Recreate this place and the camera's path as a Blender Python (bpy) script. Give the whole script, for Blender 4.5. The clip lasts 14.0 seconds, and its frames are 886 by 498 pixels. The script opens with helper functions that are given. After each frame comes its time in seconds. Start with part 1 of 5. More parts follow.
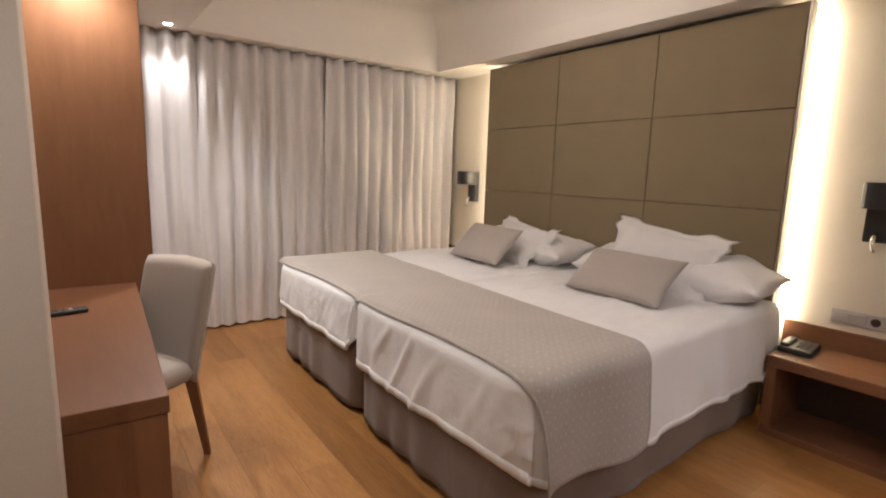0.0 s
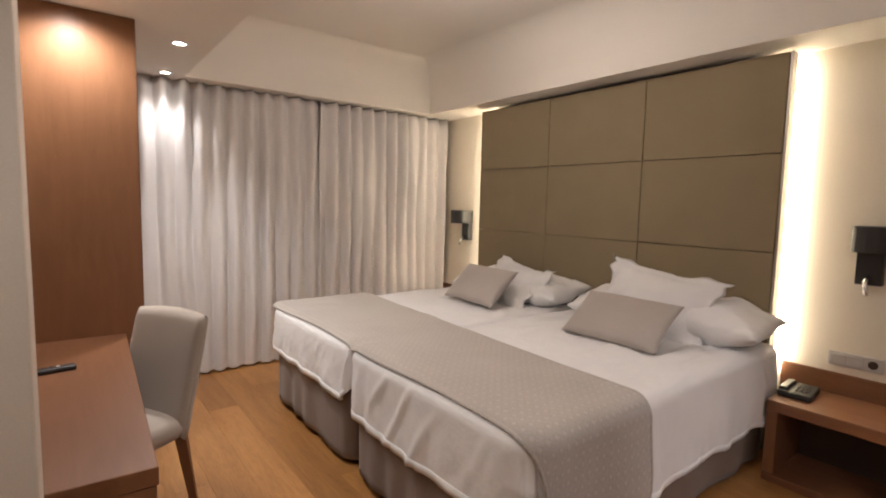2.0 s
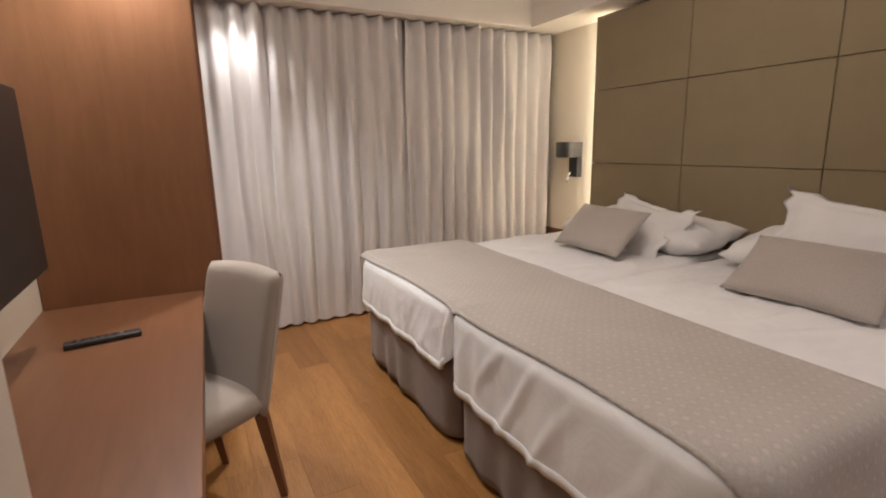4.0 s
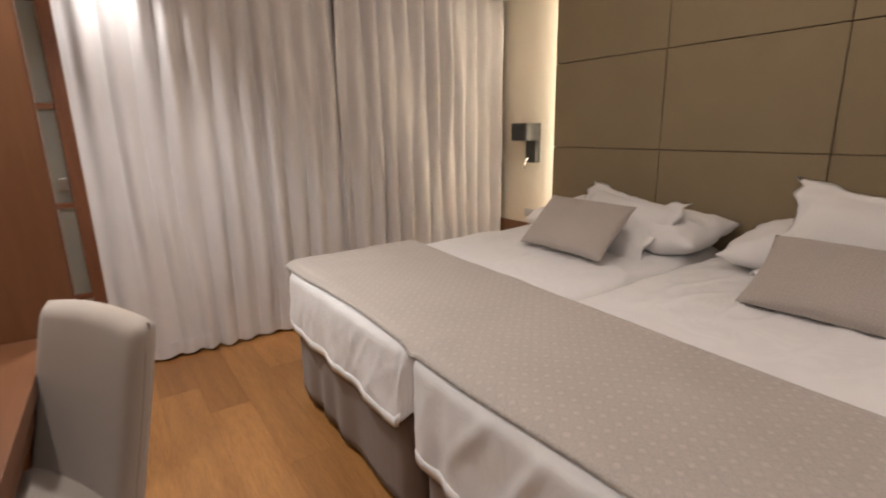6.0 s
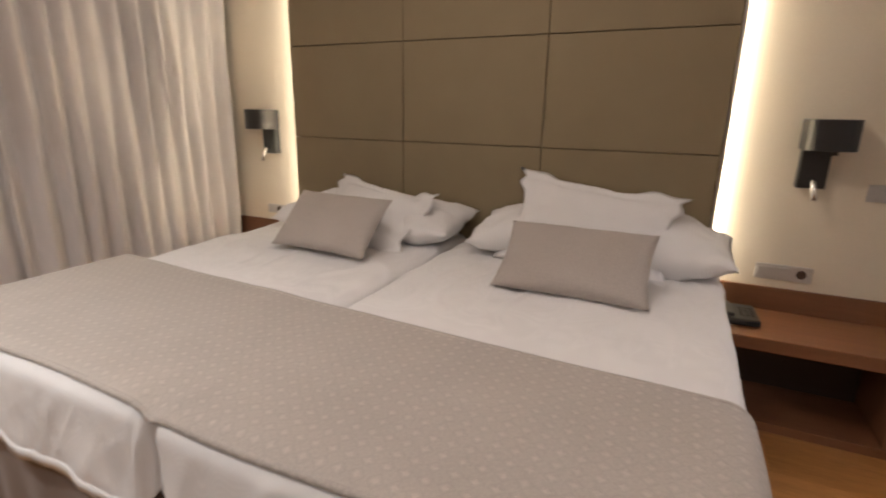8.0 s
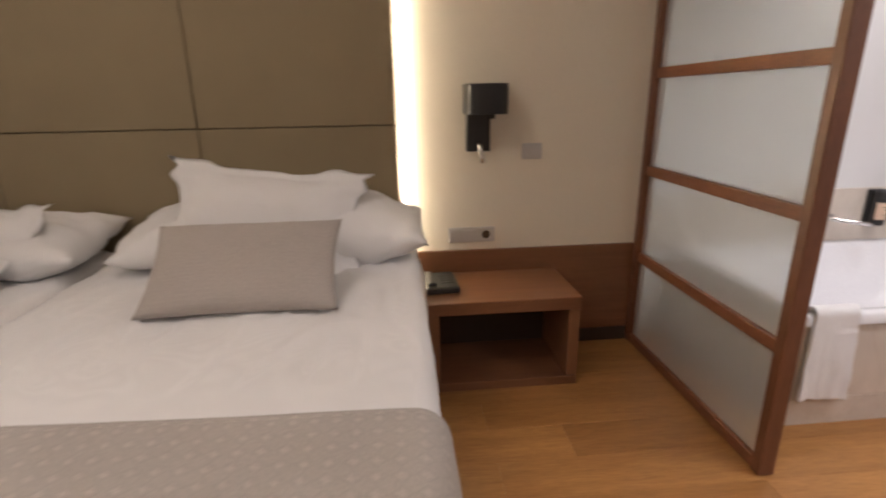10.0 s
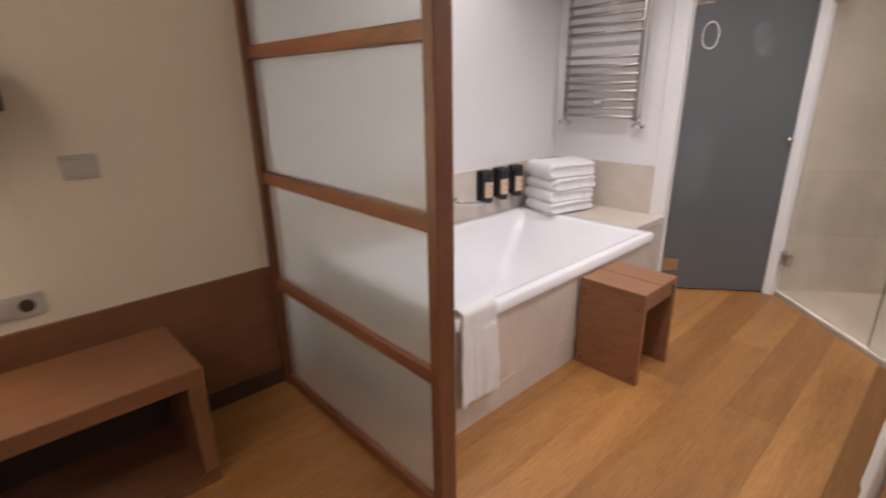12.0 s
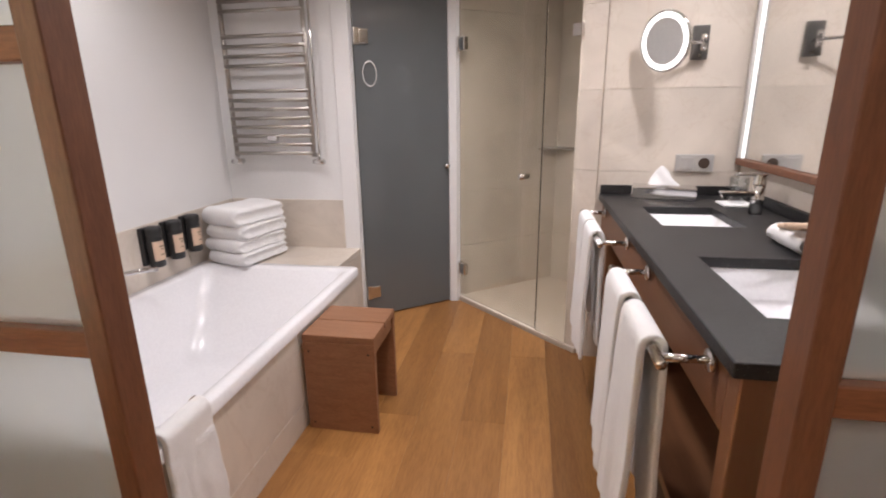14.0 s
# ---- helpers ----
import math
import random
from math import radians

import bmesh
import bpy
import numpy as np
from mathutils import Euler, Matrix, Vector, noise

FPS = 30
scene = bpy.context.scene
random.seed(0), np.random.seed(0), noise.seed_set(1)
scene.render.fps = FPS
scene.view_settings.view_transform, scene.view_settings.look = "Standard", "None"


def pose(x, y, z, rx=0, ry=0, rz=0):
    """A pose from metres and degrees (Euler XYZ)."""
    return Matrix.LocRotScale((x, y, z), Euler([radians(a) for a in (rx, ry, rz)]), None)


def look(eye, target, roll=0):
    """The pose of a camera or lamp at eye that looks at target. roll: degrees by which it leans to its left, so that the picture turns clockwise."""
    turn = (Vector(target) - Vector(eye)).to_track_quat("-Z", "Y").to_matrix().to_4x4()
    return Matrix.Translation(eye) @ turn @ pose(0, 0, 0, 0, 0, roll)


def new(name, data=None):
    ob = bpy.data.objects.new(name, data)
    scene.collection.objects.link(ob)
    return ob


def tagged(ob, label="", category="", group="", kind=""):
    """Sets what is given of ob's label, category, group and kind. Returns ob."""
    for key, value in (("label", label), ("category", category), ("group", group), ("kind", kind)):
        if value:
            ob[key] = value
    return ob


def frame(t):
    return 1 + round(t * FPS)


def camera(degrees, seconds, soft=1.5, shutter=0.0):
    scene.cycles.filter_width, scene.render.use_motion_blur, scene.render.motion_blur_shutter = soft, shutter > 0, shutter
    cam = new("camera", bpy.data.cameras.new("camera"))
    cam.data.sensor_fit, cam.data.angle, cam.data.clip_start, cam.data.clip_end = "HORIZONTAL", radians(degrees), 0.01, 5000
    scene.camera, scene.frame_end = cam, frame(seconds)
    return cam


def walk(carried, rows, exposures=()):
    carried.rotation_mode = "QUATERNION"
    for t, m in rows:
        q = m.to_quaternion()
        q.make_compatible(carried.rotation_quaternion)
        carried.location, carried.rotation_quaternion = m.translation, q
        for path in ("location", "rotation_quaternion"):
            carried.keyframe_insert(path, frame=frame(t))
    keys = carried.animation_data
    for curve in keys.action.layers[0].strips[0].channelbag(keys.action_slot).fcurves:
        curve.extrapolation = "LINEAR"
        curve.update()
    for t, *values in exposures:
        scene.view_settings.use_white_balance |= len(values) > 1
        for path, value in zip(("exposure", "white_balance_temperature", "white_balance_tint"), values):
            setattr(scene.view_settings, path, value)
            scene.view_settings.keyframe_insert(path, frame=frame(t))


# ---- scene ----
cam = camera(83.7, 14.0, 1.9, 0.5)
PATH = [
    (0, (0.089, 0.157, 1.319), (1.274, 1.739, 1.012), 1.8),
    (0.5, (0.087, 0.146, 1.370), (1.260, 1.749, 1.140), 1.8),
    (1, (0.083, 0.144, 1.411), (1.255, 1.753, 1.220), 1.8),
    (1.5, (0.083, 0.148, 1.426), (1.257, 1.759, 1.262), 1.8),
    (2, (0.088, 0.178, 1.401), (1.301, 1.757, 1.217), 1.3),
    (2.5, (0.118, 0.266, 1.346), (1.297, 1.854, 1.053), 0.6),
    (3, (0.172, 0.418, 1.329), (1.205, 2.094, 0.974), -0.1),
    (3.2, (0.195, 0.480, 1.328), (1.161, 2.192, 0.959), -0.3),
    (5.3, (0.455, 1.004, 1.341), (1.339, 2.738, 0.879), -1.2),
    (5.5, (0.478, 1.074, 1.342), (1.425, 2.770, 0.866), -1.0),
    (6, (0.520, 1.193, 1.325), (1.623, 2.790, 0.843), -1.2),
    (6.5, (0.551, 1.314, 1.341), (1.850, 2.752, 0.849), -1.6),
    (7, (0.567, 1.378, 1.342), (2.054, 2.616, 0.835), -1.5),
    (7.2, (0.566, 1.387, 1.348), (2.114, 2.544, 0.831), -0.6),
    (9.5, (0.882, 1.279, 1.288), (2.798, 1.389, 0.728), -1.0),
    (10, (0.992, 1.216, 1.276), (2.898, 1.047, 0.693), -1.0),
    (10.5, (1.115, 1.152, 1.266), (2.943, 0.626, 0.649), -1.3),
    (11, (1.256, 1.074, 1.273), (2.947, 0.224, 0.627), -1.5),
    (11.5, (1.341, 0.960, 1.256), (2.889, -0.123, 0.600), -1.4),
    (12, (1.440, 0.792, 1.259), (2.833, -0.494, 0.622), -0.9),
    (12.5, (1.516, 0.675, 1.262), (2.660, -0.845, 0.646), -0.5),
    (13, (1.602, 0.617, 1.268), (2.399, -1.118, 0.673), -1.4),
    (13.5, (1.651, 0.615, 1.274), (2.139, -1.238, 0.702), -1.5),
    (14, (1.661, 0.620, 1.277), (1.992, -1.276, 0.735), -0.8),
]
walk(cam, [(t, look(eye, target, roll)) for t, eye, target, roll in PATH],
     [(0, 0.06), (3, -0.04), (6, -0.14), (7.2, -0.15), (10, -0.12), (12.5, -0.11), (14, -0.07)])

# ---- world and lamps ----
world = bpy.data.worlds.new("night")
scene.world = world
world.use_nodes = True
world.node_tree.nodes["Background"].inputs["Color"].default_value = (0.02, 0.025, 0.04, 1)
world.node_tree.nodes["Background"].inputs["Strength"].default_value = 0.3

BATH = (1.0, 0.945, 0.985)
WARM, NEUTRAL, COOL = (1.0, 0.88, 0.71), (1.0, 0.865, 0.79), (1.0, 0.955, 0.93)


def spot(place, watts, colour, cone=110, blend=0.8, size=0.04, target=None):
    data = bpy.data.lights.new("downlight_lamp", "SPOT")
    data.energy, data.color, data.spot_size, data.spot_blend, data.shadow_soft_size = watts, colour, radians(cone), blend, size
    ob = new("downlight_lamp", data)
    ob.matrix_world = look(place, target or (place[0], place[1] + 0.001, 0))
    return ob


def area(name, m, watts, colour, sx, sy):
    data = bpy.data.lights.new(name, "AREA")
    data.shape, data.size, data.size_y, data.energy, data.color = "RECTANGLE", sx, sy, watts, colour
    ob = new(name, data)
    ob.matrix_world = m
    return ob


SOFFIT, TRAY = 2.27, 2.70
BEDROOM_LIGHTS = [(0.644, 3.385), (0.687, 4.185), (0.138, 2.945)]
# unseen entry spots, added as fill for bed foot and floor
ENTRY_FILLS = [(0.60, 1.72), (0.60, 0.95), (0.30, -0.60), (-0.55, 0.75)]
TRAY_FILL = (1.75, 2.20, 2.54)
# the last, over the shower, is an unseen lamp added to brighten its tiles
BATH_LIGHTS = [(1.95, -0.70), (2.0, -1.60), (3.0, -1.05), (0.96, -1.15), (1.55, -2.50)]
for (x, y), watts in zip(BEDROOM_LIGHTS, (72, 24, 40)):
    spot((x, y, SOFFIT - 0.03), watts, COOL, 115 if y > 4 else 165 if y < 3 else 130, 1.0)
for (x, y), watts in zip(ENTRY_FILLS, (9, 12, 14, 26)):
    spot((x, y, SOFFIT - 0.03), watts, COOL if x < 0 else NEUTRAL, 150)
for (x, y), watts in zip(BATH_LIGHTS, (46, 38, 27, 52, 3)):
    spot((x, y, SOFFIT - 0.03), watts, BATH, 155, 0.8, 0.065)
# light strips behind the two ends of the headboard, shining on the wall
for y in (1.225, 3.61):
    area("led_strip_lamp", pose(3.325 if y < 2 else 3.30, y, 1.36, 0, -90, 0), 17 if y < 2 else 48, WARM, 1.7, 0.012)
# unseen fill lamp added in the raised tray to brighten ceiling and headboard
data = bpy.data.lights.new("tray_fill_lamp", "POINT")
data.energy, data.color, data.shadow_soft_size = 23, NEUTRAL, 0.13
new("tray_fill_lamp", data).location = TRAY_FILL

# ---- materials ----
def base_material(name):
    m = bpy.data.materials.new(name)
    m.use_nodes = True
    n = m.node_tree.nodes
    return m, n, m.node_tree.links, n["Principled BSDF"]


def coords(n, l, scale, space="Object", shift=False):
    tc, mp = n.new("ShaderNodeTexCoord"), n.new("ShaderNodeMapping")
    l.new(tc.outputs[space], mp.inputs["Vector"])
    mp.inputs["Scale"].default_value = scale
    if shift:
        info, mul = n.new("ShaderNodeObjectInfo"), n.new("ShaderNodeMath")
        mul.operation = "MULTIPLY"
        mul.inputs[1].default_value = 37.0
        l.new(info.outputs["Random"], mul.inputs[0])
        comb = n.new("ShaderNodeCombineXYZ")
        for k in range(3):
            l.new(mul.outputs[0], comb.inputs[k])
        l.new(comb.outputs[0], mp.inputs["Location"])
    return mp.outputs[0]


def noise_tex(n, l, vec, scale, detail=4, rough=0.55, dist=0.0):
    t = n.new("ShaderNodeTexNoise")
    t.inputs["Scale"].default_value, t.inputs["Detail"].default_value = scale, detail
    t.inputs["Roughness"].default_value, t.inputs["Distortion"].default_value = rough, dist
    l.new(vec, t.inputs["Vector"])
    return t.outputs["Fac"]


def ramp(n, l, fac, stops):
    r = n.new("ShaderNodeValToRGB")
    e = r.color_ramp.elements
    while len(e) < len(stops):
        e.new(0.5)
    for el, (p, c) in zip(e, stops):
        el.position, el.color = p, (*c, 1)
    l.new(fac, r.inputs[0])
    return r.outputs["Color"]


def mixed(n, l, fac, a, b, mode="MIX"):
    m = n.new("ShaderNodeMix")
    m.data_type, m.blend_type = "RGBA", mode
    for sock, v in ((m.inputs[0], fac), (m.inputs[6], a), (m.inputs[7], b)):
        if isinstance(v, (int, float)):
            sock.default_value = v
        elif isinstance(v, tuple):
            sock.default_value = (*v, 1)
        else:
            l.new(v, sock)
    return m.outputs[2]


def bump(n, l, bsdf, height, strength, distance):
    b = n.new("ShaderNodeBump")
    b.inputs["Strength"].default_value, b.inputs["Distance"].default_value = strength, distance
    l.new(height, b.inputs["Height"])
    l.new(b.outputs[0], bsdf.inputs["Normal"])


def shade(c, k):
    return tuple(min(1.0, v * k) for v in c)


def surface(name, colour, rough=0.5, metal=0.0, spread=0.10, coarse=2.5, fine=90, relief=0.15, depth=0.001, sheen=0.0, spec=0.5):
    """Plain surfaces: broad and fine variation of colour, roughness and relief."""
    m, n, l, p = base_material(name)
    v = coords(n, l, (1, 1, 1))
    big, small = noise_tex(n, l, v, coarse, 3), noise_tex(n, l, v, fine, 4)
    c = ramp(n, l, big, [(0.3, shade(colour, 1 - spread)), (0.7, shade(colour, 1 + spread))])
    c = mixed(n, l, 0.12, c, ramp(n, l, small, [(0.35, shade(colour, 0.75)), (0.65, shade(colour, 1.2))]))
    l.new(c, p.inputs["Base Color"])
    mr = n.new("ShaderNodeMapRange")
    mr.inputs["To Min"].default_value, mr.inputs["To Max"].default_value = max(0.02, rough - 0.07), min(1, rough + 0.07)
    l.new(big, mr.inputs["Value"])
    l.new(mr.outputs[0], p.inputs["Roughness"])
    p.inputs["Metallic"].default_value, p.inputs["Sheen Weight"].default_value = metal, sheen
    p.inputs["Specular IOR Level"].default_value = spec
    if relief:
        bump(n, l, p, small, relief, depth)
    return m


def wood(name, dark, light, grain=(1, 1, 1), rough=0.4, pieces=False, spec=0.5, figure=0.35):
    """Wood with its grain along the axis in which `grain` is small."""
    m, n, l, p = base_material(name)
    v = coords(n, l, grain, "Object", pieces)
    streak = noise_tex(n, l, v, 3.0, 6, 0.6, 0.6)
    pores = noise_tex(n, l, v, 26.0, 4, 0.7)
    mid = tuple((a + b) / 2 for a, b in zip(dark, light))
    c = ramp(n, l, streak, [(0.3, dark), (0.5, mid), (0.7, light)])
    c = mixed(n, l, figure, c, ramp(n, l, pores, [(0.35, shade(dark, 0.7)), (0.6, light)]))
    if pieces:
        info = n.new("ShaderNodeObjectInfo")
        c = mixed(n, l, 0.75, c, ramp(n, l, info.outputs["Random"], [(0.0, (0.55, 0.50, 0.45)), (0.35, (0.85, 0.84, 0.82)), (1.0, (1.0, 1.0, 1.0))]), "MULTIPLY")
    l.new(c, p.inputs["Base Color"])
    mr = n.new("ShaderNodeMapRange")
    mr.inputs["To Min"].default_value, mr.inputs["To Max"].default_value = rough - 0.06, rough + 0.10
    l.new(pores, mr.inputs["Value"])
    l.new(mr.outputs[0], p.inputs["Roughness"])
    p.inputs["Specular IOR Level"].default_value = spec
    bump(n, l, p, pores, 0.10, 0.0006)
    return m


def cloth(name, colour, thread=420, relief=0.35, spread=0.06, sheen=0.25, creases=0.0, rough=0.9):
    """Woven cloth: crossing threads, soft creases."""
    m, n, l, p = base_material(name)
    v = coords(n, l, (1, 1, 1))
    heights = []
    for rot in ("X", "Z"):
        w = n.new("ShaderNodeTexWave")
        w.bands_direction = rot
        w.inputs["Scale"].default_value, w.inputs["Distortion"].default_value = thread / 4, 1.5
        w.inputs["Detail"].default_value, w.inputs["Detail Scale"].default_value = 2, 3
        l.new(v, w.inputs["Vector"])
        heights.append(w.outputs["Fac"])
    add = n.new("ShaderNodeMath")
    add.operation = "MULTIPLY"
    l.new(heights[0], add.inputs[0])
    l.new(heights[1], add.inputs[1])
    big = noise_tex(n, l, v, 4.0, 4)
    c = ramp(n, l, big, [(0.3, shade(colour, 1 - spread)), (0.7, shade(colour, 1 + spread))])
    c = mixed(n, l, 0.25, c, ramp(n, l, add.outputs[0], [(0.0, shade(colour, 0.82)), (1.0, shade(colour, 1.1))]))
    l.new(c, p.inputs["Base Color"])
    p.inputs["Roughness"].default_value, p.inputs["Sheen Weight"].default_value = rough, sheen
    p.inputs["Specular IOR Level"].default_value = 0.2
    h = add.outputs[0]
    if creases:
        cr = n.new("ShaderNodeMath")
        cr.operation = "MULTIPLY_ADD"
        cr.inputs[1].default_value = creases
        l.new(noise_tex(n, l, v, 7.0, 5, 0.5, 0.8), cr.inputs[0])
        l.new(h, cr.inputs[2])
        h = cr.outputs[0]
    bump(n, l, p, h, relief, 0.0015)
    return m


def diamond_cloth(name, colour, cell=0.045, space="Object", light=1.55):
    """Jacquard cloth: a lattice of small raised lozenges between fine ribs."""
    m, n, l, p = base_material(name)
    tc, mp = n.new("ShaderNodeTexCoord"), n.new("ShaderNodeMapping")
    l.new(tc.outputs[space], mp.inputs["Vector"])
    mp.inputs["Scale"].default_value = (1 / cell, 1 / cell, 0)
    ch = n.new("ShaderNodeTexVoronoi")
    ch.voronoi_dimensions, ch.feature, ch.distance = "2D", "F1", "MANHATTAN"
    ch.inputs["Scale"].default_value, ch.inputs["Randomness"].default_value = 1.0, 0.0
    l.new(mp.outputs[0], ch.inputs["Vector"])
    spot_f = n.new("ShaderNodeMapRange")
    spot_f.inputs["From Min"].default_value, spot_f.inputs["From Max"].default_value = 0.15, 0.26
    spot_f.inputs["To Min"].default_value, spot_f.inputs["To Max"].default_value = 1.0, 0.0
    l.new(ch.outputs["Distance"], spot_f.inputs["Value"])
    # fine dark outline round each lozenge
    line_f = n.new("ShaderNodeMapRange")
    line_f.inputs["From Min"].default_value, line_f.inputs["From Max"].default_value = 0.030, 0.055
    line_f.inputs["To Min"].default_value, line_f.inputs["To Max"].default_value = 0.28, 0.0
    away = n.new("ShaderNodeMath")
    away.operation = "SUBTRACT"
    away.inputs[1].default_value = 0.44
    l.new(ch.outputs["Distance"], away.inputs[0])
    size = n.new("ShaderNodeMath")
    size.operation = "ABSOLUTE"
    l.new(away.outputs[0], size.inputs[0])
    l.new(size.outputs[0], line_f.inputs["Value"])
    w = n.new("ShaderNodeTexWave")
    w.inputs["Scale"].default_value, w.inputs["Distortion"].default_value = 3.4, 0.6
    l.new(mp.outputs[0], w.inputs["Vector"])
    v = coords(n, l, (1, 1, 1))
    broken = noise_tex(n, l, v, 160, 3)
    big = noise_tex(n, l, v, 3.0, 3)
    c = ramp(n, l, big, [(0.3, shade(colour, 0.93)), (0.7, shade(colour, 1.07))])
    c = mixed(n, l, 0.3, c, ramp(n, l, broken, [(0.3, shade(colour, 0.75)), (0.7, shade(colour, 1.25))]))
    lift = n.new("ShaderNodeMath")
    lift.operation = "MULTIPLY"
    l.new(spot_f.outputs[0], lift.inputs[0])
    l.new(broken, lift.inputs[1])
    c = mixed(n, l, lift.outputs[0], c, shade(colour, light))
    c = mixed(n, l, line_f.outputs[0], c, shade(colour, 0.72))
    l.new(c, p.inputs["Base Color"])
    mix_h = n.new("ShaderNodeMath")
    mix_h.operation = "MULTIPLY_ADD"
    mix_h.inputs[1].default_value = 0.35
    l.new(w.outputs["Fac"], mix_h.inputs[0])
    l.new(spot_f.outputs[0], mix_h.inputs[2])
    p.inputs["Roughness"].default_value, p.inputs["Sheen Weight"].default_value = 0.75, 0.2
    p.inputs["Specular IOR Level"].default_value = 0.3
    bump(n, l, p, mix_h.outputs[0], 0.4, 0.0015)
    return m


def marble(name, colour, vein):
    m, n, l, p = base_material(name)
    v = coords(n, l, (1, 1, 1), "Object", True)
    cloud = noise_tex(n, l, v, 3.0, 6, 0.6, 0.8)
    c = ramp(n, l, cloud, [(0.3, shade(colour, 0.88)), (0.7, shade(colour, 1.08))])
    veins = ramp(n, l, noise_tex(n, l, v, 2.2, 8, 0.65, 1.4), [(0.485, (0, 0, 0)), (0.5, (1, 1, 1)), (0.515, (0, 0, 0))])
    rgb = n.new("ShaderNodeRGBToBW")
    l.new(veins, rgb.inputs[0])
    k = n.new("ShaderNodeMath")
    k.operation = "MULTIPLY"
    k.inputs[1].default_value = 0.20
    l.new(rgb.outputs[0], k.inputs[0])
    c = mixed(n, l, k.outputs[0], c, vein)
    info = n.new("ShaderNodeObjectInfo")
    c = mixed(n, l, 0.5, c, ramp(n, l, info.outputs["Random"], [(0.0, (0.86, 0.86, 0.86)), (1.0, (1, 1, 1))]), "MULTIPLY")
    l.new(c, p.inputs["Base Color"])
    p.inputs["Roughness"].default_value = 0.28
    bump(n, l, p, cloud, 0.05, 0.001)
    return m


def granite(name, colour):
    """Dark flamed stone: fine pits and scattered pale crystals."""
    m, n, l, p = base_material(name)
    v = coords(n, l, (1, 1, 1))
    grain = noise_tex(n, l, v, 230, 3, 0.6)
    cloud = noise_tex(n, l, v, 14, 3)
    c = ramp(n, l, cloud, [(0.3, shade(colour, 0.75)), (0.7, shade(colour, 1.4))])
    specks = n.new("ShaderNodeMapRange")
    specks.inputs["From Min"].default_value, specks.inputs["From Max"].default_value = 0.64, 0.72
    specks.inputs["To Max"].default_value = 0.8
    l.new(grain, specks.inputs["Value"])
    c = mixed(n, l, specks.outputs[0], c, (0.26, 0.255, 0.25))
    l.new(c, p.inputs["Base Color"])
    p.inputs["Roughness"].default_value, p.inputs["Specular IOR Level"].default_value = 0.42, 0.4
    bump(n, l, p, noise_tex(n, l, v, 190, 4, 0.65), 0.55, 0.0022)
    return m


def frosted(name, colour, milk=0.55, through_share=0.4, gloss=False):
    """Frosted glass: light passes scattered, with a faint gloss."""
    m, n, l, p = base_material(name)
    out = n["Material Output"]
    v = coords(n, l, (1, 1, 1))
    grain = noise_tex(n, l, v, 600, 2)
    p.inputs["Base Color"].default_value = (*colour, 1)
    p.inputs["Roughness"].default_value = 0.32
    bump(n, l, p, grain, 0.1, 0.0003)
    tr = n.new("ShaderNodeBsdfTranslucent")
    tr.inputs["Color"].default_value = (*shade(colour, 1.1), 1)
    mix = n.new("ShaderNodeMixShader")
    mix.inputs[0].default_value = milk
    l.new(p.outputs[0], mix.inputs[1])
    l.new(tr.outputs[0], mix.inputs[2])
    blur = n.new("ShaderNodeBsdfRefraction")
    blur.inputs["Color"].default_value = (*shade(colour, 1.15), 1)
    blur.inputs["Roughness"].default_value, blur.inputs["IOR"].default_value = 0.62, 1.06
    mix2 = n.new("ShaderNodeMixShader")
    mix2.inputs[0].default_value = through_share
    l.new(mix.outputs[0], mix2.inputs[1])
    l.new(blur.outputs[0], mix2.inputs[2])
    gl = n.new("ShaderNodeBsdfGlossy")
    gl.inputs["Roughness"].default_value = 0.05
    fr = n.new("ShaderNodeFresnel")
    mix3 = n.new("ShaderNodeMixShader")
    l.new(fr.outputs[0], mix3.inputs[0])
    l.new(mix2.outputs[0], mix3.inputs[1])
    l.new(gl.outputs[0], mix3.inputs[2])
    l.new((mix3 if gloss else mix2).outputs[0], out.inputs["Surface"])
    return m


def clear_glass(name, tint=(0.76, 0.75, 0.69)):
    m, n, l, p = base_material(name)
    p.inputs["Base Color"].default_value = (*tint, 1)
    p.inputs["Roughness"].default_value, p.inputs["Transmission Weight"].default_value = 0.0, 1.0
    p.inputs["IOR"].default_value = 1.45
    return m


def thin_glass(name, tint):
    """Thin clear glass: light goes straight through, with a gloss that grows at the rim."""
    m, n, l, p = base_material(name)
    clear, gloss, edge, mix = (n.new("ShaderNodeBsdfTransparent"), n.new("ShaderNodeBsdfGlossy"),
                               n.new("ShaderNodeLayerWeight"), n.new("ShaderNodeMixShader"))
    edge.inputs["Blend"].default_value = 0.12
    share = n.new("ShaderNodeMath")
    share.operation = "MULTIPLY_ADD"
    share.inputs[1].default_value, share.inputs[2].default_value = 0.6, 0.03
    l.new(edge.outputs["Facing"], share.inputs[0])
    clear.inputs["Color"].default_value = (*tint, 1)
    gloss.inputs["Roughness"].default_value = 0.03
    l.new(share.outputs[0], mix.inputs[0])
    l.new(clear.outputs[0], mix.inputs[1])
    l.new(gloss.outputs[0], mix.inputs[2])
    l.new(mix.outputs[0], n["Material Output"].inputs["Surface"])
    return m


def glowing(name, colour, strength):
    m, n, l, p = base_material(name)
    p.inputs["Base Color"].default_value = (0.9, 0.9, 0.9, 1)
    p.inputs["Emission Color"].default_value, p.inputs["Emission Strength"].default_value = (*colour, 1), strength
    return m


